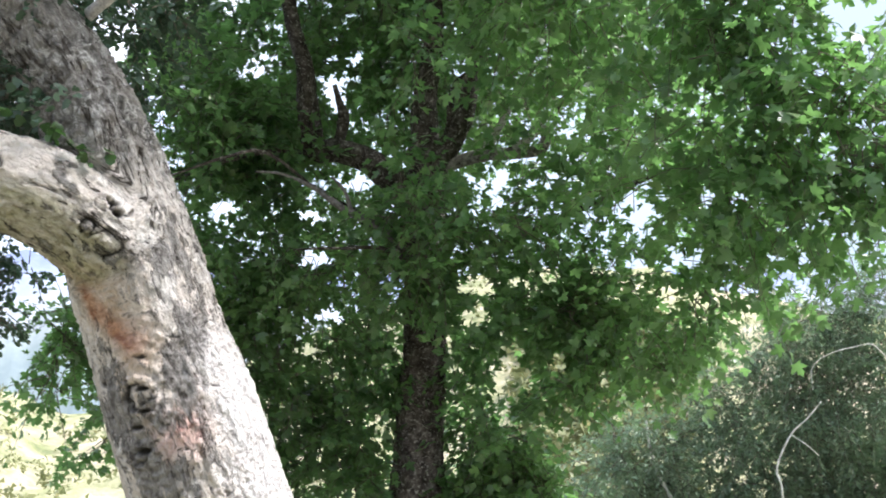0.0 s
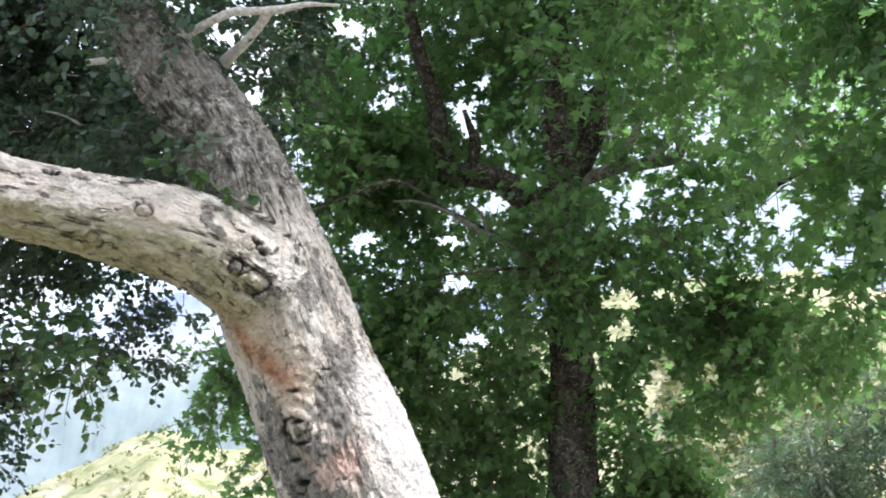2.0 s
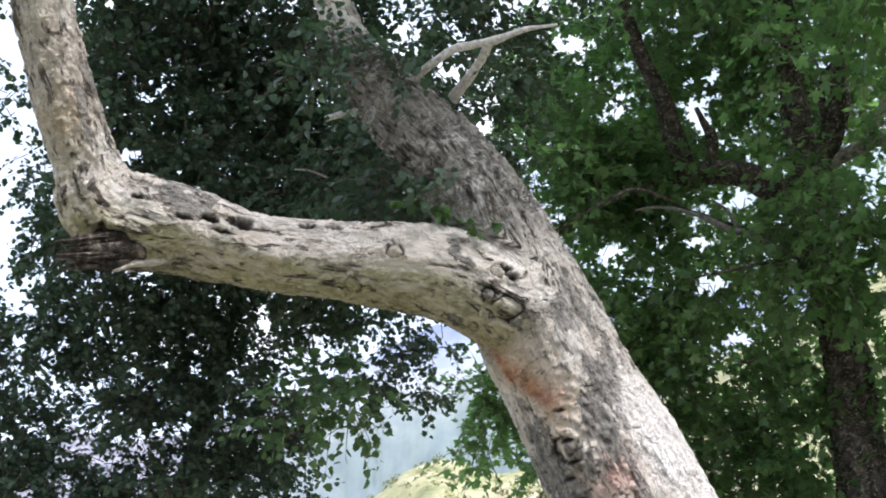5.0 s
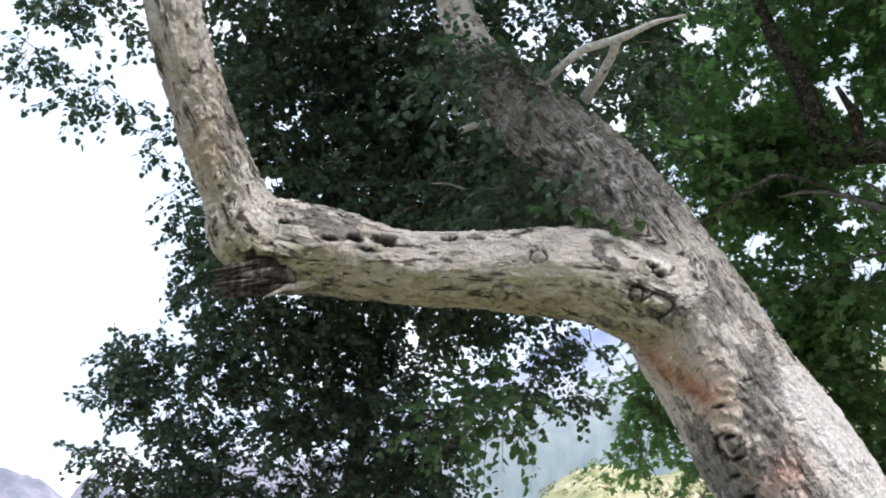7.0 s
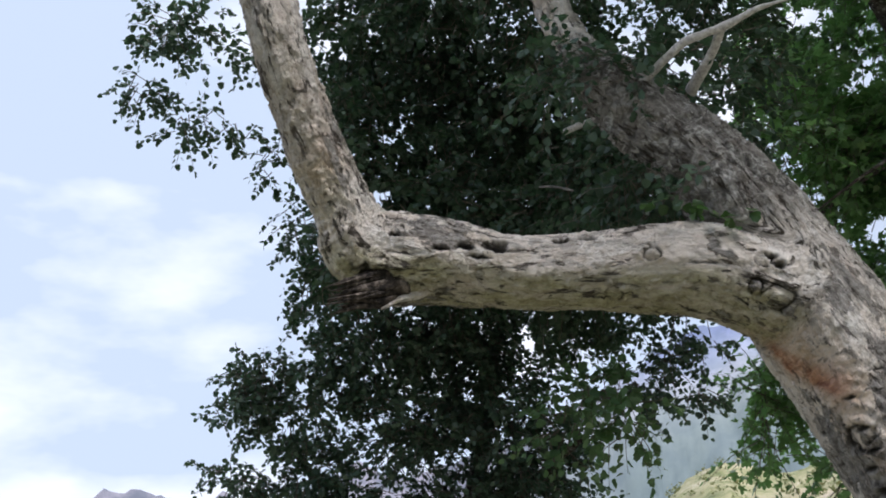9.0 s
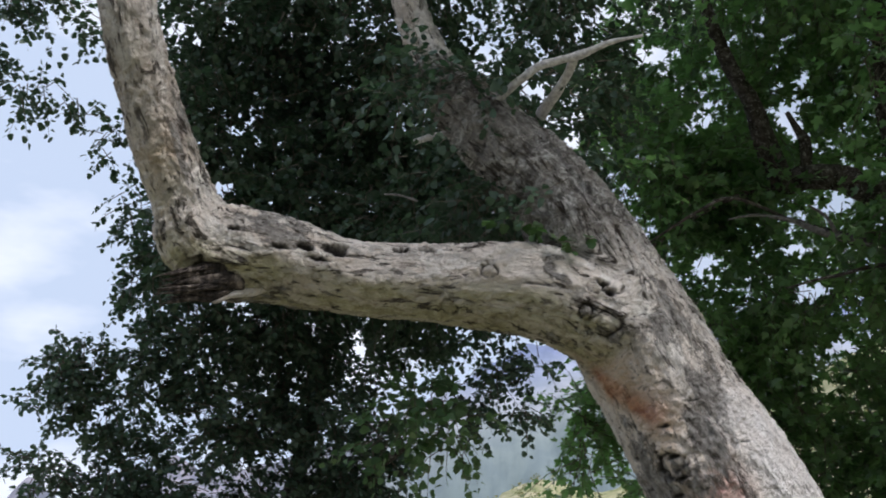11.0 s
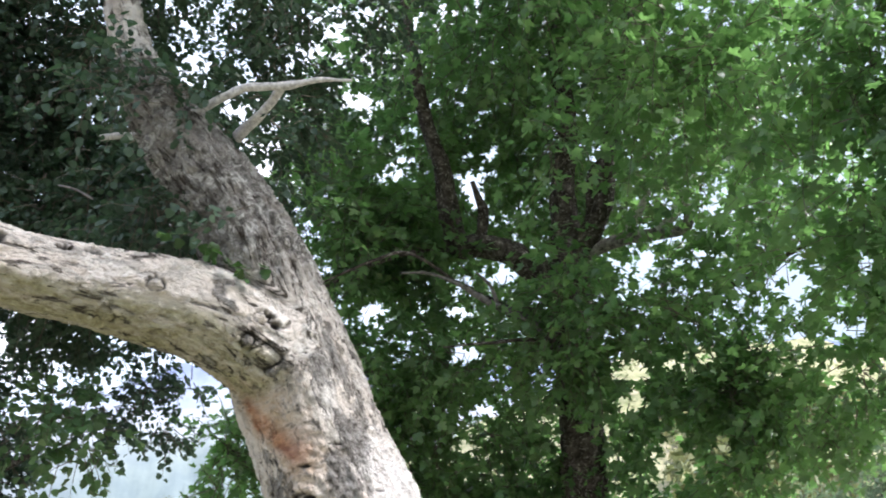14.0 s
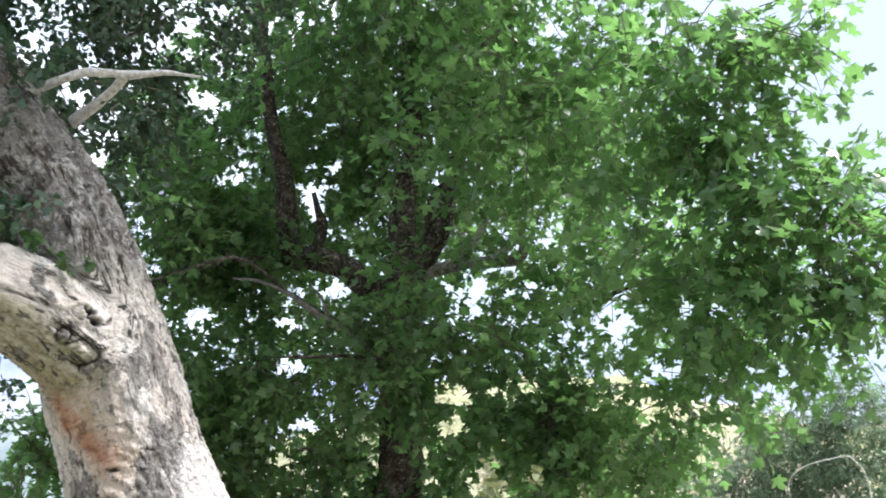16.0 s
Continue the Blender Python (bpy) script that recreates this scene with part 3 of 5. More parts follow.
def mountains():
    az = np.radians(np.linspace(-100, 70, 681))
    deg = np.degrees(az)
    crest = np.interp(deg, [-100, -62, -56, -54.2, -53, -51, -49.5, -48.6, -47, -45, -43, -41.5, -39, -33, -27, -23, -12, 0, 9, 20, 40, 70],
                      [11, 13, 13.2, 14.6, 14.9, 14.3, 13.6, 14.5, 13.7, 13.9, 14.6, 15.6, 14.6, 16.5, 19, 20.6, 20.6, 20.6, 20.4, 19, 15, 12])
    p = np.stack([deg * 0.9, 0 * deg, 0 * deg], -1)
    crest = crest + (fbm(p, 4, 31, 0.6) - 0.5) * 1.1
    lv = np.linspace(0, 1, 40)
    dist = 2600 - 900 * (1 - lv)
    v = []
    for k, t in enumerate(lv):
        q = np.stack([deg * 0.35, 0 * deg + t * 4, 0 * deg], -1)
        rough = (fbm(q, 5, 41, 0.6) - 0.5) * 420 * math.sin(math.pi * t)
        rr = dist[k] + rough
        z = -60 + (2600 * np.tan(np.radians(crest)) + 60) * t**1.25
        v.append(np.stack([rr * np.sin(az), rr * np.cos(az), z], -1))
    v = np.vstack(v)
    n = len(az)
    f = [(i * n + j, i * n + j + 1, (i + 1) * n + j + 1, (i + 1) * n + j) for i in range(len(lv) - 1) for j in range(n - 1)]
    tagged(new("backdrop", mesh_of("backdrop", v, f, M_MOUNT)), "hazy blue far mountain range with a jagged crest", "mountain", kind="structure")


mountains()


def scrub():
    """Bushes on the slope, and a dark wood low on it."""
    rng = np.random.default_rng(77)
    n, low = 2600, 1200
    a = np.radians(np.r_[rng.uniform(-40, 30, n), rng.uniform(2.5, 11, low)])
    r = np.r_[rng.uniform(150, 440, n), rng.uniform(140, 235, low)]
    h = np.r_[rng.uniform(0.6, 2.2, n), rng.uniform(1.5, 4.5, low)]
    z = hill_height(r[None], a[None])[0]
    c = np.stack([r * np.sin(a), r * np.cos(a), z + h * 0.45], -1)
    c, h = np.repeat(c, 12, 0), np.repeat(h, 12)
    p = c + rng.normal(size=c.shape) * h[:, None] * (0.35, 0.35, 0.3)
    q = unit(rng.normal(size=(len(c), 3, 3))) * (h * rng.uniform(0.25, 0.5, len(c)))[:, None, None]
    verts = (p[:, None] + q).reshape(-1, 3)
    faces = np.arange(len(verts)).reshape(-1, 3)
    me = mesh_of("scrub", verts, faces, M_SCRUB, shade=False)
    tagged(new("scrub", me), "green bushes and low wood on the hillside", "bushes", kind="stuff")


scrub()

# ---------------------------------------------------------------- leaning pale-barked tree
TRUNK = [(-0.36, 3.42, -0.15, 0.33), (-0.40, 3.34, 0.35, 0.27), (-0.46, 3.25, 1.0, 0.25), (-0.51, 3.16, 1.45, 0.235), (-0.585, 3.00, 1.85, 0.212),
         (-0.686, 2.830, 2.196, 0.192), (-0.780, 2.739, 2.462, 0.175), (-0.844, 2.648, 2.669, 0.167),
         (-0.896, 2.574, 2.853, 0.138), (-0.974, 2.512, 3.055, 0.116), (-1.073, 2.465, 3.210, 0.107),
         (-1.171, 2.455, 3.351, 0.091), (-1.251, 2.435, 3.507, 0.061), (-1.307, 2.408, 3.677, 0.049),
         (-1.339, 2.393, 3.916, 0.045), (-1.317, 2.354, 4.265, 0.036), (-1.30, 2.40, 4.8, 0.025)]
LIMB = [(-0.715, 2.790, 2.341, 0.150), (-0.791, 2.678, 2.572, 0.142), (-0.899, 2.559, 2.703, 0.130), (-1.011, 2.467, 2.765, 0.116),
        (-1.139, 2.399, 2.791, 0.108), (-1.292, 2.312, 2.810, 0.098),
        (-1.471, 2.212, 2.844, 0.095), (-1.593, 2.131, 2.884, 0.109), (-1.697, 2.051, 2.908, 0.118),
        (-1.752, 1.976, 2.952, 0.105), (-1.756, 1.911, 3.041, 0.078), (-1.754, 1.827, 3.151, 0.073),
        (-1.747, 1.753, 3.280, 0.069), (-1.730, 1.670, 3.416, 0.068), (-1.726, 1.593, 3.615, 0.062),
        (-1.701, 1.465, 3.878, 0.050), (-1.68, 1.40, 4.5, 0.034)]


def pale_tree():
    tree = thing("leaning_tree", (-0.36, 3.42, 0), "leaning tree with pale flaking bark and dark small leaves", "tree")
    # trunk and first limb grown into one body
    parts = [sweep(TRUNK, 28, 0.03), sweep(LIMB, 24, 0.03)]
    shaft = sweep(TRUNK[4:], 28, 0.03)
    verts = np.vstack([shaft[0], parts[1][0]])
    faces = shaft[1] + [tuple(i + len(shaft[0]) for i in f) for f in parts[1][1]]
    base = sweep(TRUNK[:5], 28, 0.05)
    v, nm, quads = [], [], []
    for vv, ff, voxel, rounds in ((verts, faces, 0.0047, 8), (base[0], base[1], 0.012, 3)):
        raw = new("raw", mesh_of("raw", vv, ff, M_PALE))
        mod = raw.modifiers.new("join", "REMESH")
        mod.mode, mod.voxel_size = "VOXEL", voxel
        sm = raw.modifiers.new("soften", "SMOOTH")
        sm.factor, sm.iterations = 0.6, rounds
        bpy.context.view_layer.update()
        got = bpy.data.meshes.new_from_object(raw.evaluated_get(bpy.context.evaluated_depsgraph_get()))
        bpy.data.objects.remove(raw)
        k = len(got.vertices)
        co, no, ix = np.empty(k * 3), np.empty(k * 3), np.empty(len(got.loops), np.int32)
        got.vertices.foreach_get("co", co)
        got.vertices.foreach_get("normal", no)
        got.loops.foreach_get("vertex_index", ix)
        quads.append(ix.reshape(-1, 4) + sum(len(x) for x in v))
        v.append(co.reshape(-1, 3))
        nm.append(no.reshape(-1, 3))
    v, nm, quads = np.vstack(v), np.vstack(nm), np.vstack(quads)
    n = len(v)
    # tube coordinates: across and along the nearest stem
    cs = [p[3] for p in parts]
    ax = np.vstack([c[:, :3] for c in cs])
    rad = np.concatenate([c[:, 3] for c in cs])
    fr = [frames(c) for c in cs]
    side, up = np.vstack([f[1] for f in fr]), np.vstack([f[2] for f in fr])
    along = np.concatenate([np.r_[0, np.cumsum(np.linalg.norm(np.diff(c[:, :3], axis=0), axis=1))] + 20 * k for k, c in enumerate(cs)])
    which = np.concatenate([np.full(len(c), k) for k, c in enumerate(cs)])
    root = np.where((which == 1) & (along < 20.42), 9.0, 0.0)
    way = np.vstack([f[0] for f in fr])
    pick, gap = np.empty((2, n), int), np.empty((2, n))
    first = len(cs[0])
    for a in range(0, n, 20000):
        d = np.linalg.norm(v[a : a + 20000, None] - ax[None], axis=2) - 0.75 * rad[None] + root[None]
        for k, (lo, hi) in enumerate(((0, first), (first, len(ax)))):
            pick[k, a : a + 20000] = lo + d[:, lo:hi].argmin(1)
            gap[k, a : a + 20000] = d[:, lo:hi].min(1)
    # limb lengths run on from the trunk's
    along[first:] += along[np.linalg.norm(cs[0][:, :3] - cs[1][0, :3], axis=1).argmin()] - 20

    def local(idx):
        off = v - ax[idx]
        ahead = (off * way[idx]).sum(1)
        off = off - way[idx] * ahead[:, None]
        return np.stack([(off * side[idx]).sum(1), (off * up[idx]).sum(1), along[idx] + ahead], -1), off

    onlimb = smooth(gap[0] - gap[1], -0.025, 0.025)
    near = np.where(onlimb > 0.5, pick[1], pick[0])
    (qa, oa), (qb, ob_) = local(pick[0]), local(pick[1])
    q = qa + (qb - qa) * onlimb[:, None]
    off = oa + (ob_ - oa) * onlimb[:, None]
    tube = q * (1, 1, 0.6)
    s = along[near] - along[first] * (onlimb > 0.5)
    # stem above the fork is old and grey, as is the far side of the trunk
    upper = (1 - onlimb) * smooth(v[:, 2], 2.72, 2.95) * (1 - 0.8 * smooth(v[:, 2], 3.48, 3.62))
    rightness = (off @ np.array((0.92, 0.32, 0.2))) / rad[near]
    old = np.maximum(upper, (1 - onlimb) * smooth(rightness, 0.45, 0.95) * smooth(v[:, 2], 2.42, 2.64) * 0.7)
    old = np.maximum(old, onlimb * smooth(v[:, 2], 2.98, 3.2) * 0.38)
    # bare bark low on the right, whitened further for the light falling there
    bare_lit = (1 - onlimb) * smooth(rightness, -0.1, 0.5) * (1 - smooth(v[:, 2], 2.38, 2.58))
    spot = lambda c, r: np.exp(-((np.linalg.norm((v - c) * (1, 1, 0.75), axis=1) / r) ** 2))

    def band(p, e, r):
        """1 along the line from p to e, fading at r."""
        p, e = np.array(p), np.array(e)
        t = np.clip((v - p) @ (e - p) / ((e - p) @ (e - p)), 0, 1)
        return np.exp(-((np.linalg.norm(v - p - t[:, None] * (e - p), axis=1) / r) ** 2))

    ragged = 0.55 + 0.9 * fbm(tube * (30, 30, 60), 3, 81)
    rust = ragged * (band((-0.925, 2.545, 2.545), (-0.89, 2.557, 2.50), 0.022) + 1.1 * band((-0.89, 2.557, 2.496), (-0.80, 2.563, 2.418), 0.025))
    tan = np.clip(band((-0.945, 2.515, 2.585), (-0.87, 2.53, 2.54), 0.050) + 0.8 * band((-0.90, 2.54, 2.50), (-0.78, 2.55, 2.42), 0.055) + 0.5 * spot((-0.80, 2.60, 2.36), 0.06) + 0.9 * spot((-1.716, 1.791, 3.09), 0.055) + 0.35 * spot((-1.70, 1.70, 3.22), 0.09), 0, 1)
    pink = np.clip(ragged * (1.1 * spot((-0.665, 2.624, 2.215), 0.048) + 0.35 * spot((-0.735, 2.622, 2.19), 0.04) + 0.4 * spot((-0.80, 2.56, 2.43), 0.04)), 0, 1)
    scar = np.clip(1.1 * spot((-0.785, 2.595, 2.285), 0.085) + band((-0.83, 2.64, 2.25), (-0.76, 2.65, 2.08), 0.085), 0, 1)
    slick = np.clip(spot((-1.035, 2.328, 2.796), 0.062) + band((-0.925, 2.385, 2.782), (-0.885, 2.40, 2.738), 0.016) + 0.8 * spot((-1.70, 1.96, 2.95), 0.05) + 0.7 * spot((-1.10, 2.30, 2.745), 0.035) + 0.6 * spot((-1.40, 2.16, 2.83), 0.03), 0, 1)
    greyed = band((-0.955, 2.367, 2.78), (-0.905, 2.383, 2.738), 0.020) + band((-0.716, 2.585, 2.40), (-0.675, 2.605, 2.345), 0.026) + spot((-0.674, 2.598, 2.479), 0.035) + 0.8 * spot((-0.88, 2.42, 2.665), 0.035) + 0.35 * band((-1.55, 2.03, 2.885), (-1.25, 2.25, 2.865), 0.03) + 0.6 * spot((-1.30, 2.22, 2.80), 0.02) + 0.5 * spot((-1.05, 2.33, 2.70), 0.03)
    patch = fbm(tube * 9, 4, 7)
    plate = smooth(fbm(tube * (30, 30, 14), 5, 1, 0.6) + 0.35 * (patch - 0.5) + 0.14 * scar, 0.55, 0.59)
    flake = smooth(fbm(tube * (60, 60, 90), 4, 2, 0.6), 0.5, 0.56)
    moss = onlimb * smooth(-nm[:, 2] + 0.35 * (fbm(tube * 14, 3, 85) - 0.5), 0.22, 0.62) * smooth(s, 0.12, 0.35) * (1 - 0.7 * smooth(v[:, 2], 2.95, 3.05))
    lift = 0.016 * (fbm(q * (7, 7, 5), 3, 9) - 0.5) * np.minimum(1, rad[near] / 0.08)
    across = (1 - onlimb) * (1 - smooth(v[:, 2], 2.5, 2.72))
    lift += 0.0045 * plate + 0.003 * flake * (1 - 0.5 * plate) + 0.004 * (fbm(tube * 50, 3, 4) - 0.5) + old * 0.008 * (smooth(fbm(tube * 40, 4, 14), 0.46, 0.54) - 0.5)
    # overlapping flakes: each rises slowly and ends in a sharp edge
    flk = fbm(tube * (17, 17, 10) + 0.5 * (fbm(tube * 40, 2, 51) - 0.5)[:, None], 3, 50, 0.5) * 7 + 0.9 * (fbm(tube * 50, 3, 52) - 0.5)
    lift += 0.0055 * (flk - np.floor(flk)) * smooth(fbm(tube * 9, 2, 53), 0.45, 0.58)
    lift += scar * 0.012 * (fbm(q * (26, 26, 20), 3, 63) - 0.5)
    pit = np.zeros(n)
    # swirls of healed bark round the old wound
    round_ = np.linalg.norm((v - (-0.783, 2.60, 2.29)) * (1, 1, 0.8), axis=1) + 0.02 * (fbm(tube * 25, 3, 83) - 0.5)
    lift += scar * 0.0028 * np.sin(round_ * 2 * np.pi / 0.021) * smooth(round_, 0.03, 0.05)
    # knots: a collar, a groove and a healed face
    for k, size in (((-0.854, 2.45, 2.631), 0.038), ((-0.887, 2.417, 2.665), 0.021), ((-0.784, 2.596, 2.301), 0.034), ((-0.775, 2.645, 2.165), 0.020), ((-1.204, 2.302, 2.708), 0.024), ((-1.086, 2.299, 2.785), 0.020), ((-0.858, 2.423, 2.722), 0.022)):
        near_ = np.where(np.linalg.norm(v - k, axis=1) < size * 3)[0]
        w = v[near_] - v[near_[np.linalg.norm(v[near_] - k, axis=1).argmin()]]
        d = np.linalg.norm(w * (1, 1, 1.2), axis=1) * (1 + 1.1 * (fbm(q[near_] * 40, 3, 21) - 0.5)) / size
        lift[near_] += 0.007 * np.exp(-(((d - 1.25) / 0.3) ** 2)) - 0.010 * np.exp(-(((d - 0.95) / 0.13) ** 2)) + 0.006 * np.exp(-((d / 0.7) ** 4)) + 0.002 * np.sin(d * 9) * np.exp(-((d / 0.8) ** 4))
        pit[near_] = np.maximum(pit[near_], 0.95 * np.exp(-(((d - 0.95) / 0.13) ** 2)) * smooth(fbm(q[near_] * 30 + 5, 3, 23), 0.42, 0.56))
    # rot holes and slits: middle, half length along a direction, half width, depth; "up" runs along the stem, "level" across it
    for k, long_, wide, deep, lie in (((-0.829, 2.443, 2.712), 0.014, 0.012, 0.016, "up"), ((-0.842, 2.435, 2.732), 0.016, 0.006, 0.012, "level"),
                                      ((-1.612, 1.956, 2.918), 0.017, 0.006, 0.012, "up"), ((-1.532, 2.029, 2.875), 0.020, 0.006, 0.012, "up"), ((-1.486, 2.076, 2.873), 0.020, 0.008, 0.012, "up"), ((-1.434, 2.139, 2.866), 0.027, 0.013, 0.022, "up"),
                                      ((-1.291, 2.226, 2.870), 0.021, 0.009, 0.018, "up"), ((-1.237, 2.261, 2.856), 0.021, 0.012, 0.020, "up"), ((-1.695, 1.985, 2.815), 0.055, 0.045, 0.030, "up"),
                                      ((-0.777, 2.584, 2.315), 0.015, 0.005, 0.008, "level"), ((-0.77, 2.593, 2.259), 0.020, 0.005, 0.008, "level"), ((-0.882, 2.645, 2.344), 0.014, 0.008, 0.010, "level"), ((-0.765, 2.648, 2.177), 0.020, 0.008, 0.010, "level"),
                                      ((-0.782, 2.572, 2.39), 0.013, 0.004, 0.007, "level"), ((-0.705, 2.583, 2.443), 0.011, 0.003, 0.006, "level"), ((-0.61, 2.637, 2.335), 0.012, 0.003, 0.006, "level"), ((-1.47, 2.10, 2.845), 0.030, 0.004, 0.008, "up"), ((-0.80, 2.62, 2.225), 0.014, 0.005, 0.008, "level")):
        near_ = np.where(np.linalg.norm(v - k, axis=1) < long_ * 4 + 0.02)[0]
        i = near_[np.linalg.norm(v[near_] - k, axis=1).argmin()]
        w = v[near_] - v[i]
        run = way[near[i]] if lie == "up" else unit(np.cross(nm[i], (0.0, 0.0, 1.0)))
        x = w @ run
        y = np.sqrt(np.maximum((w * w).sum(1) - x * x, 0))
        d = np.sqrt((x / long_) ** 2 + (y / wide) ** 2) * (1 + 1.3 * (fbm(q[near_] * 55, 3, 25) - 0.5))
        hole = np.exp(-((d / 1.05) ** 6))
        lift[near_] += 0.1 * deep * np.exp(-(((d - 1.5) / 0.4) ** 2)) - deep * hole
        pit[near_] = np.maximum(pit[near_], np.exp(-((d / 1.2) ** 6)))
    v = v + nm * lift[:, None]
    body = mesh_of("trunk", v, quads, M_PALE, tube=tube)
    for key, value in (("plate", np.clip(0.37 + 0.85 * (patch - 0.5) - 0.09 * bare_lit + 0.24 * scar - 0.25 * tan - 0.2 * np.clip(rust, 0, 1) + 0.42 * greyed - 0.15 * pink + 0.06 * (1 - onlimb) * smooth(rightness, 0.0, 0.5) * smooth(v[:, 2], 2.3, 2.5) + 0.05 * (plate - 0.5), 0, 1)), ("tan", tan), ("old", old), ("bare_lit", bare_lit), ("rust", np.clip(rust, 0, 1)), ("pink", pink), ("slick", slick), ("across", across), ("moss", moss), ("pit", pit)):
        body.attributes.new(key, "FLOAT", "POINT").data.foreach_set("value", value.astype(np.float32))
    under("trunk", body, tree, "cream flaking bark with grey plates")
    # broken limb at the elbow: a frayed sheaf of fibres round a dark heart, and the lip of bark under it
    rng = np.random.default_rng(3)
    limb([(-1.655, 2.035, 2.82, 0.034), (-1.69, 1.99, 2.81, 0.032), (-1.725, 1.945, 2.797, 0.022), (-1.75, 1.915, 2.787, 0.010), (-1.76, 1.90, 2.78, 0.004)], tree, M_TORN, "broken_heart", 28, 0.004, 0.5, "dark rotten heartwood")
    for k in range(46):
        turn_, reach = rng.uniform(0, 2 * math.pi), rng.uniform(0.45, 1.0)
        spread = np.array((0.55 * math.cos(turn_), -0.45 * math.cos(turn_), math.sin(turn_)))
        b = np.array((-1.668, 2.022, 2.818)) + spread * rng.uniform(0.028, 0.052)
        e = np.array((-1.668, 2.022, 2.818)) + np.array((-0.125, -0.145, -0.05)) * reach + spread * rng.uniform(0.012, 0.044) + rng.normal(size=3) * 0.006
        r = rng.uniform(0.005, 0.011)
        path = [(*b, r), (*(b * 0.65 + e * 0.35 + spread * 0.008), r), (*(b * 0.3 + e * 0.7 + rng.normal(size=3) * 0.004), r * 0.75), (*e, r * 0.2)]
        limb(path, tree, M_TORN, "torn_splinter", 7, 0.009, 0.5, "torn dark fibrous wood")
    limb([(-1.60, 2.09, 2.805, 0.010), (-1.632, 2.06, 2.79, 0.014), (-1.66, 2.025, 2.772, 0.013), (-1.685, 2.00, 2.755, 0.009), (-1.70, 1.985, 2.745, 0.004)], tree, M_PALE, "bark_lip", 14, 0.004, 0.9, "pale curled bark lip")
    # dead twigs with lichen
    limb([(-1.368, 2.468, 3.34, 0.008), (-1.203, 2.437, 3.317, 0.012), (-1.066, 2.396, 3.336, 0.012), (-0.976, 2.377, 3.36, 0.012), (-0.912, 2.383, 3.386, 0.012), (-0.823, 2.408, 3.394, 0.011), (-0.731, 2.424, 3.412, 0.008), (-0.644, 2.447, 3.414, 0.005)], tree, M_LICHEN, "dead_branch", 12, 0.006, 0.6)
    limb([(-0.991, 2.524, 3.324, 0.015), (-0.913, 2.473, 3.35, 0.015), (-0.851, 2.432, 3.385, 0.013), (-0.823, 2.408, 3.394, 0.008)], tree, M_LICHEN, "dead_branch", 12, 0.006, 0.6)
    limb([(-1.85, 3.10, 3.60, 0.003), (-1.80, 3.12, 3.59, 0.004), (-1.74, 3.15, 3.56, 0.005)], tree, M_GREY, "dead_branch", 8, 0.012, 0.25)
    # crown, hung behind and above the limb
    # three masses centred above 5.5 m lie out of view, added for shade
    blobs = [(-2.5, 3.9, 4.5, 0.8, 0.6, 0.65, 1.4), (-2.0, 3.6, 5.0, 0.9, 0.7, 0.55, 1.2), (-1.7, 3.9, 4.3, 0.6, 0.6, 0.5, 1.0), (-2.75, 3.5, 5.0, 0.42, 0.5, 0.45, 1.8), (-3.00, 3.45, 4.82, 0.17, 0.30, 0.28, 1.6), (-2.96, 3.72, 4.35, 0.22, 0.30, 0.15, 1.4), (-1.25, 3.5, 4.75, 0.5, 0.5, 0.4, 0.35), (-2.2, 4.0, 3.9, 0.7, 0.4, 0.4, 1.4), (-3.0, 4.0, 3.9, 0.40, 0.4, 0.5, 1.3),
             (-2.05, 3.7, 3.75, 0.5, 0.3, 0.25, 1.1), (-1.6, 3.4, 3.85, 0.35, 0.25, 0.25, 0.7), (-1.75, 3.6, 3.75, 0.35, 0.25, 0.22, 0.9), (-1.4, 3.3, 3.9, 0.4, 0.3, 0.35, 0.35), (-2.1, 2.9, 5.8, 1.2, 1.0, 0.5, 0.5), (-2.85, 3.3, 4.35, 0.25, 0.25, 0.38, 1.7), (-3.1, 3.4, 3.85, 0.20, 0.2, 0.26, 1.2), (-2.6, 3.5, 4.0, 0.3, 0.25, 0.25, 1.0), (-1.0, 2.4, 6.2, 1.0, 0.9, 0.4, 0.6), (-0.5, 3.3, 7.3, 1.2, 1.0, 0.5, 0.7), (-1.17, 3.69, 4.63, 0.25, 0.35, 0.14, 1.0), (-0.82, 3.86, 4.69, 0.18, 0.35, 0.13, 0.7)]
    # loose sprays on the west side
    blobs += [(-3.39, 2.74, 4.95, 0.23, 0.20, 0.08, 1.4), (-3.53, 2.65, 4.87, 0.11, 0.15, 0.07, 1.0), (-3.65, 2.68, 4.71, 0.08, 0.12, 0.11, 1.2), (-3.60, 2.86, 4.60, 0.11, 0.12, 0.07, 1.1), (-3.49, 3.00, 4.60, 0.09, 0.12, 0.07, 1.1), (-3.29, 2.94, 4.87, 0.08, 0.15, 0.14, 1.3), (-3.32, 3.21, 4.38, 0.06, 0.12, 0.09, 1.2), (-3.52, 3.61, 4.24, 0.10, 0.18, 0.14, 1.5), (-3.53, 3.68, 3.90, 0.07, 0.15, 0.20, 1.5), (-3.41, 3.15, 4.54, 0.06, 0.10, 0.04, 0.9)]
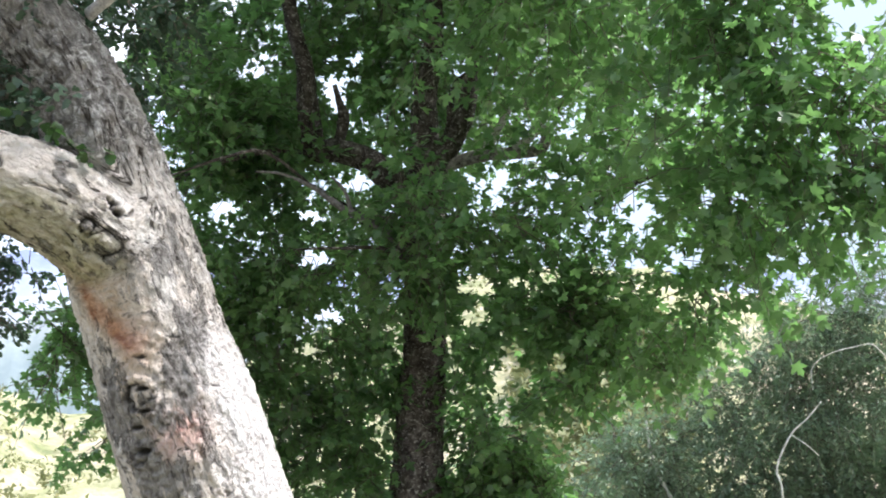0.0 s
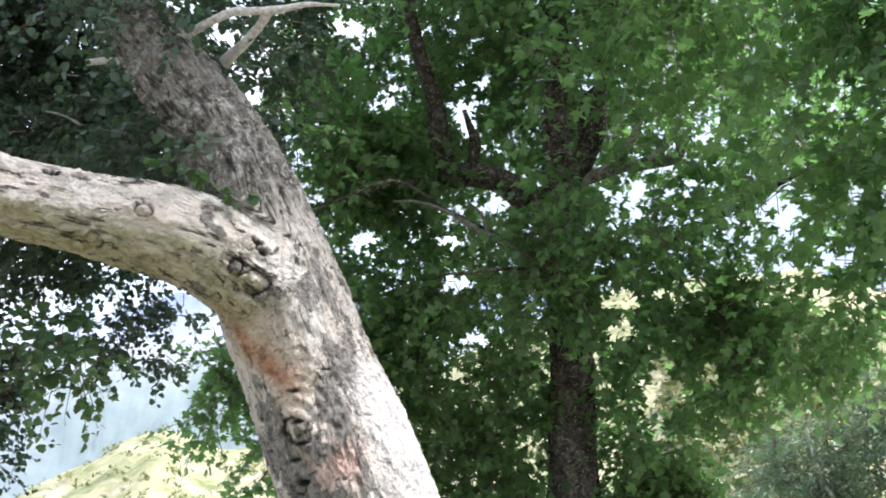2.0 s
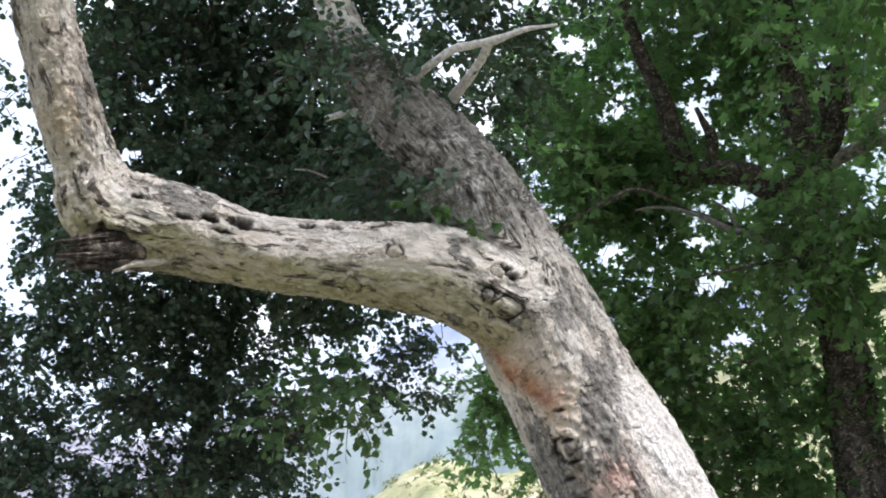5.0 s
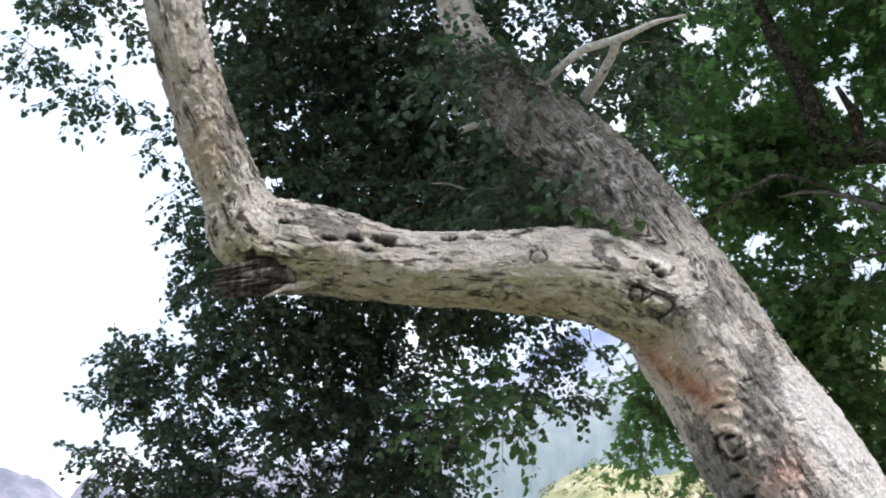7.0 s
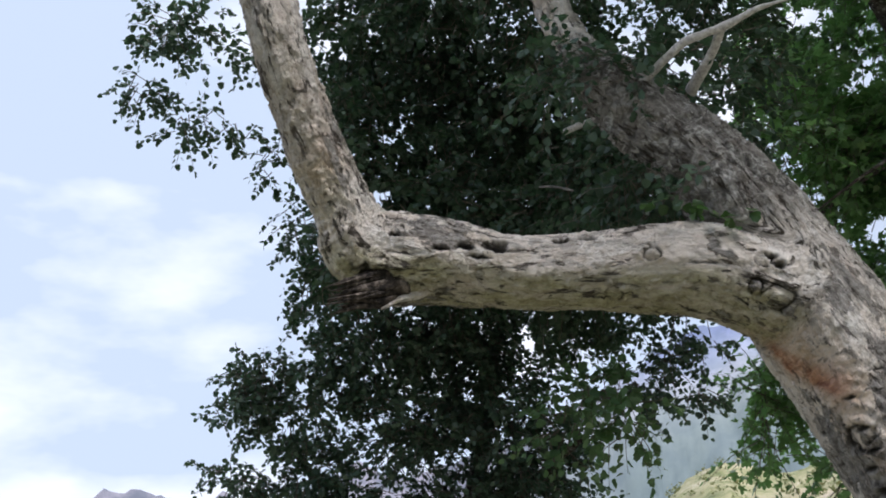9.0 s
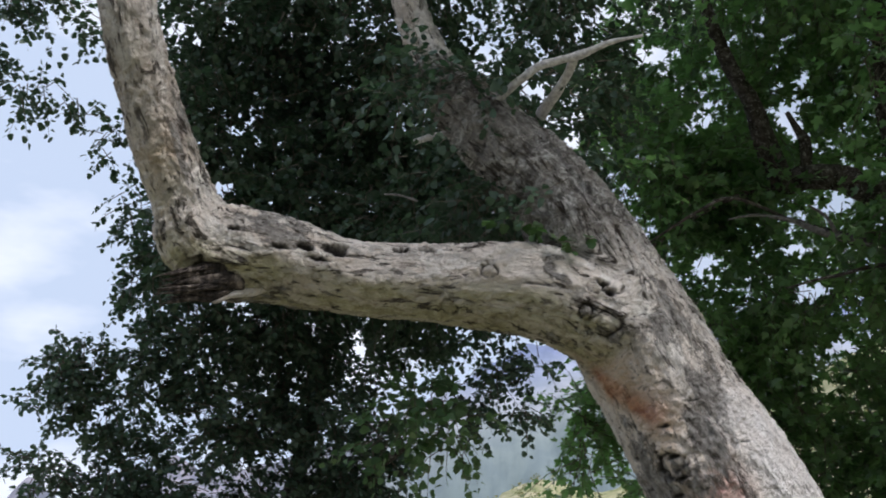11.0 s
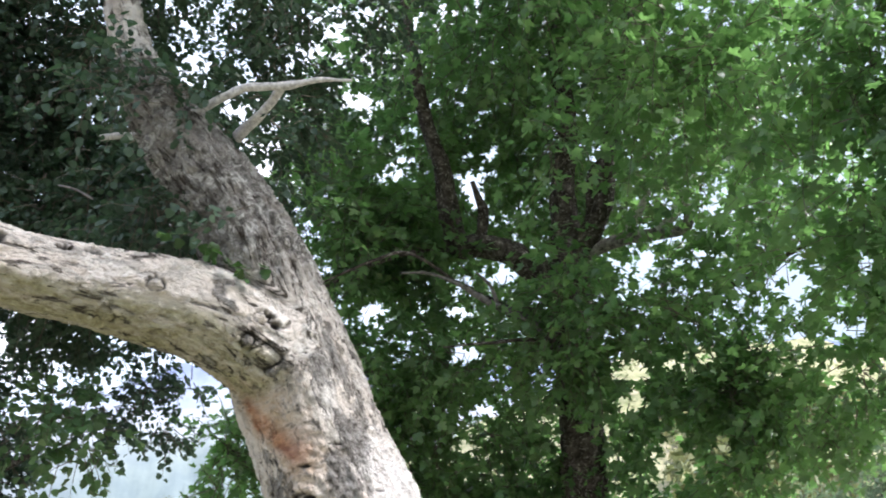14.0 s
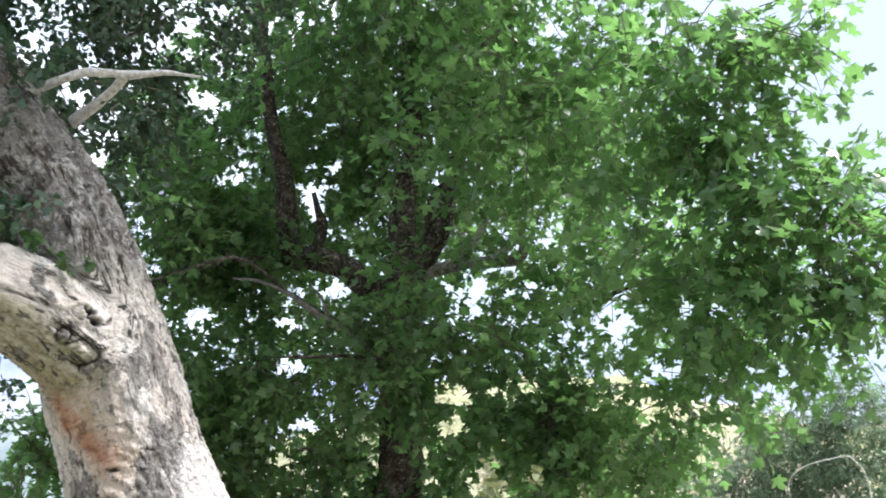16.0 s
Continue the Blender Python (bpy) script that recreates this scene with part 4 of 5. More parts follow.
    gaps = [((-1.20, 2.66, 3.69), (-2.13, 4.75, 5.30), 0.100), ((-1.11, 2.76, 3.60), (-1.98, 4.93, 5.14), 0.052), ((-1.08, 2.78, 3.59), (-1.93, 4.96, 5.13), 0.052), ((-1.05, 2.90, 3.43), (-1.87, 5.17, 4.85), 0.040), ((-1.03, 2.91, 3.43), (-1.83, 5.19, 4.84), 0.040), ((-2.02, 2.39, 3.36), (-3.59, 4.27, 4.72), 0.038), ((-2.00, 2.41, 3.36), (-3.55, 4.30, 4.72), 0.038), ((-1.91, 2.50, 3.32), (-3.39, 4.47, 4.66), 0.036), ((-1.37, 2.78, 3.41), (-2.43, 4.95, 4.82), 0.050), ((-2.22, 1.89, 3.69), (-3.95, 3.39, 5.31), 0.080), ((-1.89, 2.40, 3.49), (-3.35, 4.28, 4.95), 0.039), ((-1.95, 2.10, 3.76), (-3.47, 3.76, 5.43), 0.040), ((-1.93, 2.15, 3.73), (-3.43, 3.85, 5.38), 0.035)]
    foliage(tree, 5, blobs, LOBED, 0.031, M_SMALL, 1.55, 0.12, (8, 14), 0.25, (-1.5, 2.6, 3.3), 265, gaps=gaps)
    # sprays close in front of the upper stem
    close = [(-1.30, 2.66, 3.16, 0.13, 0.10, 0.07, 1.2), (-1.08, 2.47, 3.02, 0.09, 0.05, 0.05, 1.1), (-1.38, 2.59, 3.11, 0.12, 0.10, 0.05, 0.9), (-0.89, 2.33, 2.98, 0.03, 0.03, 0.03, 0.8), (-1.20, 2.50, 3.12, 0.13, 0.08, 0.10, 0.9), (-1.27, 2.33, 3.43, 0.14, 0.06, 0.10, 0.9), (-1.12, 2.33, 3.36, 0.10, 0.05, 0.07, 0.5)]
    foliage(tree, 6, close, LOBED, 0.026, M_SMALL, 2.0, 0.14, (7, 12), 0.5, (-1.2, 2.2, 3.3), 15, 0.0015)
    # fresh shoots in the fork
    for seed, spot_ in ((8, (-0.955, 2.40, 2.865, 0.05, 0.03, 0.03, 1)), (9, (-1.03, 2.39, 2.91, 0.07, 0.03, 0.04, 1))):
        rng = np.random.default_rng(seed)
        P, D, N, S, tw = sprays(rng, [spot_], 1.3, 0.07, (5, 9), 0.030, 0.2)
        tagged(under("fork_shoot", leaf_mesh("fork_shoot", LOBED, rng, P, D, N, S, M_FRESH), tree, "fresh green shoot"), kind="stuff")


pale_tree()

# ---------------------------------------------------------------- small-leaved tree below and behind the limb
def low_tree():
    tree = thing("small_leaved_tree", (-3.9, 4.9, 0), "bushy tree with dark small leaves behind the limb", "tree")
    limb([(-3.9, 4.9, -0.1, 0.12), (-3.75, 4.8, 1.2, 0.10), (-3.5, 4.6, 2.4, 0.07), (-3.2, 4.5, 3.2, 0.045), (-2.9, 4.4, 3.9, 0.02)], tree, M_DARK, "trunk", 16, 0.03)
    limb([(-3.6, 4.7, 2.0, 0.05), (-3.1, 4.5, 2.8, 0.03), (-2.5, 4.4, 3.1, 0.012)], tree, M_DARK, "branch", 8, 0.03)
    limb([(-3.6, 4.7, 2.0, 0.05), (-3.8, 4.2, 2.8, 0.03), (-3.9, 3.8, 3.3, 0.012)], tree, M_DARK, "branch", 8, 0.03)
    blobs = [(-3.39, 3.89, 3.76, 0.20, 0.25, 0.08, 1.8), (-3.25, 3.82, 3.57, 0.28, 0.30, 0.16, 1.5), (-3.04, 4.22, 3.63, 0.37, 0.30, 0.17, 1.5), (-2.68, 4.46, 3.63, 0.31, 0.30, 0.14, 1.4), (-2.37, 4.52, 3.61, 0.19, 0.20, 0.07, 0.8), (-3.28, 4.07, 3.28, 0.36, 0.35, 0.30, 1.1), (-2.97, 4.43, 3.26, 0.37, 0.40, 0.34, 1.1), (-3.35, 4.14, 2.89, 0.41, 0.40, 0.26, 0.9), (-3.00, 4.53, 2.89, 0.37, 0.40, 0.27, 0.9), (-3.32, 4.25, 2.58, 0.69, 0.50, 0.30, 0.8), (-3.73, 3.57, 3.46, 0.17, 0.25, 0.13, 1.7), (-3.85, 3.51, 3.33, 0.12, 0.20, 0.11, 1.3), (-3.94, 3.52, 3.07, 0.10, 0.20, 0.17, 1.1), (-3.85, 3.67, 2.97, 0.14, 0.20, 0.14, 0.9), (-3.64, 3.73, 3.33, 0.17, 0.25, 0.17, 1.3), (-3.67, 3.82, 3.04, 0.18, 0.25, 0.22, 1.2), (-3.49, 3.78, 3.52, 0.14, 0.25, 0.19, 1.5), (-3.81, 3.78, 2.74, 0.36, 0.30, 0.17, 1.0), (-2.10, 4.45, 3.52, 0.21, 0.20, 0.04, 1.2), (-2.06, 4.44, 3.31, 0.10, 0.12, 0.08, 1.3), (-1.99, 4.52, 3.17, 0.07, 0.12, 0.08, 1.3), (-2.26, 4.47, 3.27, 0.11, 0.20, 0.16, 1.1), (-1.92, 4.49, 3.35, 0.08, 0.10, 0.09, 1.0)]
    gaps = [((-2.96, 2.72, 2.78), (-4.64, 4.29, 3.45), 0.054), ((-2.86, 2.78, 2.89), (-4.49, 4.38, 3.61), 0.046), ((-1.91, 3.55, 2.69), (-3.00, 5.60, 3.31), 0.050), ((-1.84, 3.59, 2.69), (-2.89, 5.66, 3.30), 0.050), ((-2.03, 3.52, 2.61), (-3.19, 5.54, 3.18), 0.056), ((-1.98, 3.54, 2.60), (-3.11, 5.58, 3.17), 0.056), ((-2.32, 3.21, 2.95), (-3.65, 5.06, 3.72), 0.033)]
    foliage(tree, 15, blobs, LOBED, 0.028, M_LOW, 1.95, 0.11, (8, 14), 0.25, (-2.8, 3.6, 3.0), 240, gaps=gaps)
    # a lighter cluster that stands forward, its lit look put into the leaf colour
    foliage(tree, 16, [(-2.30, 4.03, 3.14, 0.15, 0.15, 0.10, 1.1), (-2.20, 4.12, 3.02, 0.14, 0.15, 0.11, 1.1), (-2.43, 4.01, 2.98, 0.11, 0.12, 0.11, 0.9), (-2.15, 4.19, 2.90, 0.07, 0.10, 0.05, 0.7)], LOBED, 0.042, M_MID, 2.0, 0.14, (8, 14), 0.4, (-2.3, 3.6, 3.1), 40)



low_tree()

# ---------------------------------------------------------------- maple with dark trunk
def maple():
    tree = thing("maple_tree", (-0.45, 6.35, 0), "maple with a dark scaly trunk and broad green leaves", "tree")
    T = [(-0.45, 6.35, -0.15, 0.27), (-0.43, 6.22, 0.5, 0.215), (-0.412, 6.143, 0.956, 0.19), (-0.343, 6.079, 1.859, 0.16), (-0.278, 5.907, 2.595, 0.136), (-0.254, 5.840, 2.943, 0.128), (-0.218, 5.718, 3.402, 0.115),
         (-0.213, 5.601, 3.743, 0.110), (-0.214, 5.487, 4.022, 0.112), (-0.202, 5.360, 4.294, 0.090), (-0.196, 5.221, 4.558, 0.063), (-0.143, 5.125, 4.914, 0.055), (-0.159, 4.939, 5.356, 0.044), (-0.134, 4.727, 5.924, 0.03)]
    limb(T, tree, M_DARK, "trunk", 40, 0.012, 0.16, "dark scaly bark with lichen")
    limb([(-0.229, 5.498, 3.995, 0.09), (-0.343, 5.373, 4.138, 0.078), (-0.499, 5.259, 4.234, 0.065), (-0.639, 5.178, 4.252, 0.062), (-0.75, 5.115, 4.245, 0.061), (-0.783, 5.011, 4.420, 0.055), (-0.790, 4.911, 4.592, 0.044), (-0.856, 4.809, 4.828, 0.038), (-0.886, 4.638, 5.148, 0.028), (-0.93, 4.5, 5.6, 0.015)], tree, M_DARK, "limb", 16, 0.012, 0.22)
    limb([(-0.232, 5.556, 3.855, 0.068), (-0.366, 5.509, 3.953, 0.048), (-0.544, 5.471, 4.005, 0.033), (-0.662, 5.429, 4.071, 0.018), (-0.836, 5.364, 4.160, 0.014), (-1.097, 5.304, 4.186, 0.009)], tree, M_DARK, "limb", 16, 0.012, 0.22)
    limb([(-0.748, 5.126, 4.215, 0.015), (-0.956, 5.001, 4.169, 0.013), (-1.155, 4.895, 4.067, 0.011), (-1.368, 4.796, 3.924, 0.008)], tree, M_DARK, "limb", 16, 0.012, 0.22)
    limb([(-0.196, 5.426, 4.159, 0.075), (-0.056, 5.279, 4.350, 0.060), (0.021, 5.153, 4.481, 0.050), (0.069, 5.036, 4.681, 0.039), (0.160, 4.866, 4.943, 0.030), (0.221, 4.619, 5.276, 0.02)], tree, M_DARK, "limb", 16, 0.012, 0.22)
    limb([(-0.149, 5.388, 4.240, 0.042), (0.091, 5.269, 4.255, 0.034), (0.292, 5.169, 4.221, 0.030), (0.40, 5.106, 4.212, 0.030), (0.43, 5.044, 4.30, 0.022)], tree, M_STUB, "limb", 16, 0.012, 0.22)
    limb([(-0.056, 5.279, 4.350, 0.030), (-0.062, 5.166, 4.457, 0.021), (-0.036, 5.095, 4.583, 0.013), (0.068, 5.051, 4.656, 0.009)], tree, M_DARK, "limb", 16, 0.012, 0.22)
    limb([(-0.669, 5.197, 4.207, 0.026), (-0.611, 5.110, 4.389, 0.032), (-0.631, 5.059, 4.476, 0.018), (-0.651, 5.014, 4.550, 0.012)], tree, M_DARK, "limb", 16, 0.012, 0.22)
    limb([(-0.15, 5.6, 3.75, 0.03), (0.4, 5.4, 3.9, 0.018), (0.9, 5.1, 4.02, 0.012), (1.4, 4.7, 4.1, 0.006)], tree, M_DARK, "limb", 16, 0.012, 0.22)
    limb([(-0.734, 4.99, 3.96, 0.009), (-0.886, 4.517, 3.915, 0.008), (-1.051, 4.494, 3.889, 0.008), (-1.297, 4.479, 3.792, 0.005)], tree, M_DARK, "twig", 8, 0.012, 0.22)
    limb([(-0.26, 5.55, 3.64, 0.03), (-0.342, 4.96, 3.675, 0.022), (-0.574, 4.851, 3.786, 0.017), (-0.714, 4.793, 3.871, 0.011), (-0.854, 4.747, 3.92, 0.008), (-0.975, 4.722, 3.922, 0.004)], tree, M_GREY, "limb", 12, 0.012, 0.3, "lichen-grey bare limb")
    limb([(-0.532, 4.87, 3.77, 0.012), (-0.559, 4.80, 3.846, 0.009), (-0.618, 4.763, 3.908, 0.005)], tree, M_GREY, "twig", 8, 0.012, 0.3)
    limb([(-0.26, 5.7, 3.50, 0.014), (-0.331, 5.005, 3.601, 0.011), (-0.599, 4.97, 3.627, 0.008), (-0.812, 4.945, 3.615, 0.004)], tree, M_DARK, "twig", 8, 0.012, 0.25)
    # lichen-grey broken pieces
    for path in ([(-0.20, 5.48, 3.72, 0.035), (-0.168, 5.46, 3.80, 0.032), (-0.15, 5.40, 3.87, 0.02)],
                 [(0.27, 5.17, 4.24, 0.026), (0.335, 5.12, 4.27, 0.024), (0.42, 5.02, 4.335, 0.016)],
                 [(0.12, 5.26, 4.28, 0.03), (0.19, 5.17, 4.37, 0.022), (0.25, 5.1, 4.44, 0.012)]):
        limb(path, tree, M_LICHEN, "broken_limb", 12, 0.012, 0.4, "lichen-grey broken limb")
    # far side and heart of the crown
    # the mass at 6.1 m is unseen, added to shade the leaves below
    blobs = [(-0.5, 5.6, 5.3, 1.3, 0.7, 0.65, 1.6), (-0.3, 4.9, 6.1, 1.2, 0.9, 0.4, 1.2), (-1.34, 4.95, 4.3, 0.36, 0.4, 0.5, 1.7), (-0.65, 6.0, 4.7, 0.85, 0.4, 0.55, 0.95),
              (-1.0, 5.6, 3.6, 0.7, 0.4, 0.45, 1.2), (-0.76, 5.3, 3.65, 0.35, 0.3, 0.28, 0.8), (-1.2, 5.5, 3.1, 0.45, 0.35, 0.4, 1.5), (-0.7, 5.9, 2.75, 0.48, 0.3, 0.42, 1.5),
              (-0.65, 6.0, 3.2, 0.45, 0.3, 0.35, 1.2), (-1.84, 5.4, 3.4, 0.10, 0.12, 0.22, 1.5), (-1.96, 5.18, 3.26, 0.10, 0.30, 0.20, 2.2), (-1.81, 5.28, 3.47, 0.12, 0.30, 0.12, 1.8), (-1.97, 5.25, 3.00, 0.09, 0.25, 0.10, 1.6), (-1.16, 5.43, 3.82, 0.36, 0.30, 0.27, 1.4), (-1.02, 5.15, 4.47, 0.39, 0.30, 0.33, 1.2)]
    blobs += [(-1.80, 5.5, 2.93, 0.10, 0.12, 0.18, 1.5), (0.0, 6.0, 2.75, 0.24, 0.25, 0.33, 1.8), (0.12, 5.9, 2.58, 0.28, 0.2, 0.28, 1.3), (-0.17, 5.0, 3.66, 0.22, 0.12, 0.28, 1.7),
              (0.05, 4.8, 3.68, 0.26, 0.2, 0.18, 0.8), (0.25, 5.4, 3.6, 0.4, 0.3, 0.26, 1.1), (0.7, 5.1, 4.2, 0.65, 0.4, 0.42, 1), (0.85, 5.2, 3.45, 0.52, 0.3, 0.22, 1.2),
              (0.78, 5.3, 3.20, 0.36, 0.25, 0.12, 1.3), (0.08, 5.6, 3.3, 0.18, 0.2, 0.16, 1.0)]
    blobs += [(0.45, 5.3, 3.05, 0.22, 0.2, 0.12, 0.6), (-0.3, 4.7, 5.2, 0.7, 0.5, 0.38, 0.6), (0.08, 5.86, 2.86, 0.22, 0.2, 0.24, 1.6), (0.24, 5.85, 2.70, 0.2, 0.2, 0.2, 1.3)]
    blobs += [(0.09, 5.44, 3.56, 0.13, 0.30, 0.10, 1.4), (0.36, 5.31, 3.61, 0.16, 0.30, 0.13, 1.4), (0.53, 5.27, 3.38, 0.13, 0.30, 0.13, 1.4), (0.32, 5.12, 3.82, 0.20, 0.30, 0.10, 1.0), (-0.14, 4.16, 4.21, 0.15, 0.20, 0.10, 1.3), (-0.16, 4.72, 3.79, 0.16, 0.15, 0.13, 1.5), (-0.28, 4.75, 3.71, 0.10, 0.12, 0.16, 1.2), (0.10, 5.61, 3.40, 0.11, 0.30, 0.11, 1.6), (0.39, 5.52, 3.31, 0.13, 0.30, 0.15, 1.6), (0.04, 5.83, 2.99, 0.12, 0.30, 0.21, 1.7), (0.23, 5.75, 2.84, 0.11, 0.30, 0.15, 1.4), (0.55, 5.38, 3.39, 0.16, 0.30, 0.14, 1.5), (0.49, 5.58, 3.09, 0.13, 0.30, 0.10, 1.4), (0.26, 5.48, 3.47, 0.23, 0.30, 0.12, 1.2), (0.45, 5.45, 3.21, 0.17, 0.30, 0.14, 1.2), (0.13, 5.50, 3.42, 0.17, 0.30, 0.10, 1.3), (0.57, 5.40, 3.34, 0.26, 0.30, 0.10, 1.1), (1.02, 5.06, 3.17, 0.15, 0.25, 0.07, 1.2), (0.68, 5.35, 3.10, 0.23, 0.25, 0.07, 0.9), (0.02, 4.86, 3.73, 0.13, 0.20, 0.11, 1.0), (-1.07, 5.25, 4.32, 0.36, 0.30, 0.18, 1.2), (-1.39, 4.99, 3.74, 0.17, 0.30, 0.23, 1.2), (-1.06, 5.35, 3.59, 0.32, 0.30, 0.15, 1.2)]
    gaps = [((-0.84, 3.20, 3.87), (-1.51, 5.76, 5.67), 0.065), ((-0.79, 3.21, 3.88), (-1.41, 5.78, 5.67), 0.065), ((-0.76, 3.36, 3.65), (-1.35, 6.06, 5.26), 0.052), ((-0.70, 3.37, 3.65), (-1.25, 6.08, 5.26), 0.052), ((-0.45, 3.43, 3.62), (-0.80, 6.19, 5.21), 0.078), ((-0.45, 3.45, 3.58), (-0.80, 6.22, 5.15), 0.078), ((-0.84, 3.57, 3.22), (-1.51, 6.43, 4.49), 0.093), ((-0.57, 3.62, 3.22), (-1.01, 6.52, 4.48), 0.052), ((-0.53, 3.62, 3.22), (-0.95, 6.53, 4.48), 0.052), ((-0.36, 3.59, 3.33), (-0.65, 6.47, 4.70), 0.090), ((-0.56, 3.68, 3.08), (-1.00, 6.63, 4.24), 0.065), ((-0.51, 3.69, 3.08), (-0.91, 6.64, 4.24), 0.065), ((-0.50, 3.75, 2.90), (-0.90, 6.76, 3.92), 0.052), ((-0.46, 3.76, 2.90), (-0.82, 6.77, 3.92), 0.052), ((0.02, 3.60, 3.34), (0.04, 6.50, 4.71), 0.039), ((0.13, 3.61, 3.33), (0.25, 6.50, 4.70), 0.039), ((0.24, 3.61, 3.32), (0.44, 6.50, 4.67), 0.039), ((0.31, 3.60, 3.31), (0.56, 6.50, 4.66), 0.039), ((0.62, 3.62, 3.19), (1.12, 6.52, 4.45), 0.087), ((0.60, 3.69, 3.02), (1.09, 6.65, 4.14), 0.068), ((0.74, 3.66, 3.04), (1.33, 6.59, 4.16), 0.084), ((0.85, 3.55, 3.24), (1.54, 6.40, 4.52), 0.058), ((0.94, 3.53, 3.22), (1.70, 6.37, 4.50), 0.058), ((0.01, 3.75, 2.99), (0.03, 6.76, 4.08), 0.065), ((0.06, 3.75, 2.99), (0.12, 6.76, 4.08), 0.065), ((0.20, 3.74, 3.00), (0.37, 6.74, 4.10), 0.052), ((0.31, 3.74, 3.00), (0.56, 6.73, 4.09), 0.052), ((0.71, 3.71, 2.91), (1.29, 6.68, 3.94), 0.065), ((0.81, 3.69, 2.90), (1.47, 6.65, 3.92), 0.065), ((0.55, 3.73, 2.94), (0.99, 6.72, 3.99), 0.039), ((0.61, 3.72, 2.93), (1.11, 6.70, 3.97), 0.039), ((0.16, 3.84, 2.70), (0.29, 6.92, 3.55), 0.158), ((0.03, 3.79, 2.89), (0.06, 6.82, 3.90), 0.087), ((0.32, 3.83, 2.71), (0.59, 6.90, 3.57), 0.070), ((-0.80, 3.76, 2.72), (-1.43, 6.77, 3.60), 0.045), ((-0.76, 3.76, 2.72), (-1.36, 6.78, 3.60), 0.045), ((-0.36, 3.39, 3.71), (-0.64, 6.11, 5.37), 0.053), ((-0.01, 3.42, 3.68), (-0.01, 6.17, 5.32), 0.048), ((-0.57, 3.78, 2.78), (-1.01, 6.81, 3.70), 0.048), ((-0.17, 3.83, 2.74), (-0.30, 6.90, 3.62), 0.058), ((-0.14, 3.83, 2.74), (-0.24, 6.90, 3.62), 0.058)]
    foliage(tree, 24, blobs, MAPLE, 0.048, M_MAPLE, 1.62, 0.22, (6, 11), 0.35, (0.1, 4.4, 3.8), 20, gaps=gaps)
    # spreading near side
    blobs = [(1.22, 4.1, 3.50, 0.34, 0.3, 0.18, 1.3), (1.10, 4.7, 3.40, 0.36, 0.3, 0.20, 1.1), (1.0, 4.6, 3.7, 0.45, 0.35, 0.33, 1.0), (0.945, 4.0, 3.85, 0.38, 0.35, 0.3, 1.0),
              (1.38, 3.83, 3.68, 0.28, 0.3, 0.28, 1.7), (1.48, 4.1, 3.47, 0.22, 0.25, 0.14, 0.8), (1.0, 3.8, 4.3, 0.36, 0.33, 0.33, 1.0), (1.17, 3.57, 4.45, 0.25, 0.2, 0.18, 1.0), (1.46, 3.54, 4.37, 0.14, 0.12, 0.10, 0.9),
              (0.55, 4.3, 4.6, 0.6, 0.5, 0.38, 1.0), (0.1, 4.2, 5.4, 1.2, 0.9, 0.5, 0.9)]
    blobs += [(1.49, 3.76, 3.61, 0.18, 0.2, 0.15, 1.0), (1.62, 3.8, 3.44, 0.15, 0.15, 0.12, 1.0), (1.57, 4.02, 3.36, 0.18, 0.2, 0.12, 0.9), (1.15, 3.7, 4.05, 0.2, 0.2, 0.22, 1.0)]
    # all but the last are out of view, added to shade stems and leaves
    blobs += [(0.9, 2.3, 5.6, 0.85, 1.0, 0.4, 1.1), (0.1, 2.1, 5.9, 1.1, 0.9, 0.4, 0.9), (-0.6, 1.9, 5.6, 1.0, 0.8, 0.35, 0.8), (0.5, 5.1, 7.2, 1.2, 1.0, 0.5, 1.2), (1.0, 6.0, 7.6, 1.0, 0.9, 0.5, 1.0), (-0.9, 5.2, 7.4, 1.0, 1.0, 0.5, 0.8), (1.0, 6.3, 5.6, 0.7, 0.5, 0.5, 0.9)]
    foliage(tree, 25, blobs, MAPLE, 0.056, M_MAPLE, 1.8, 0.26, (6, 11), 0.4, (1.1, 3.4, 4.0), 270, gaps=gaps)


maple()

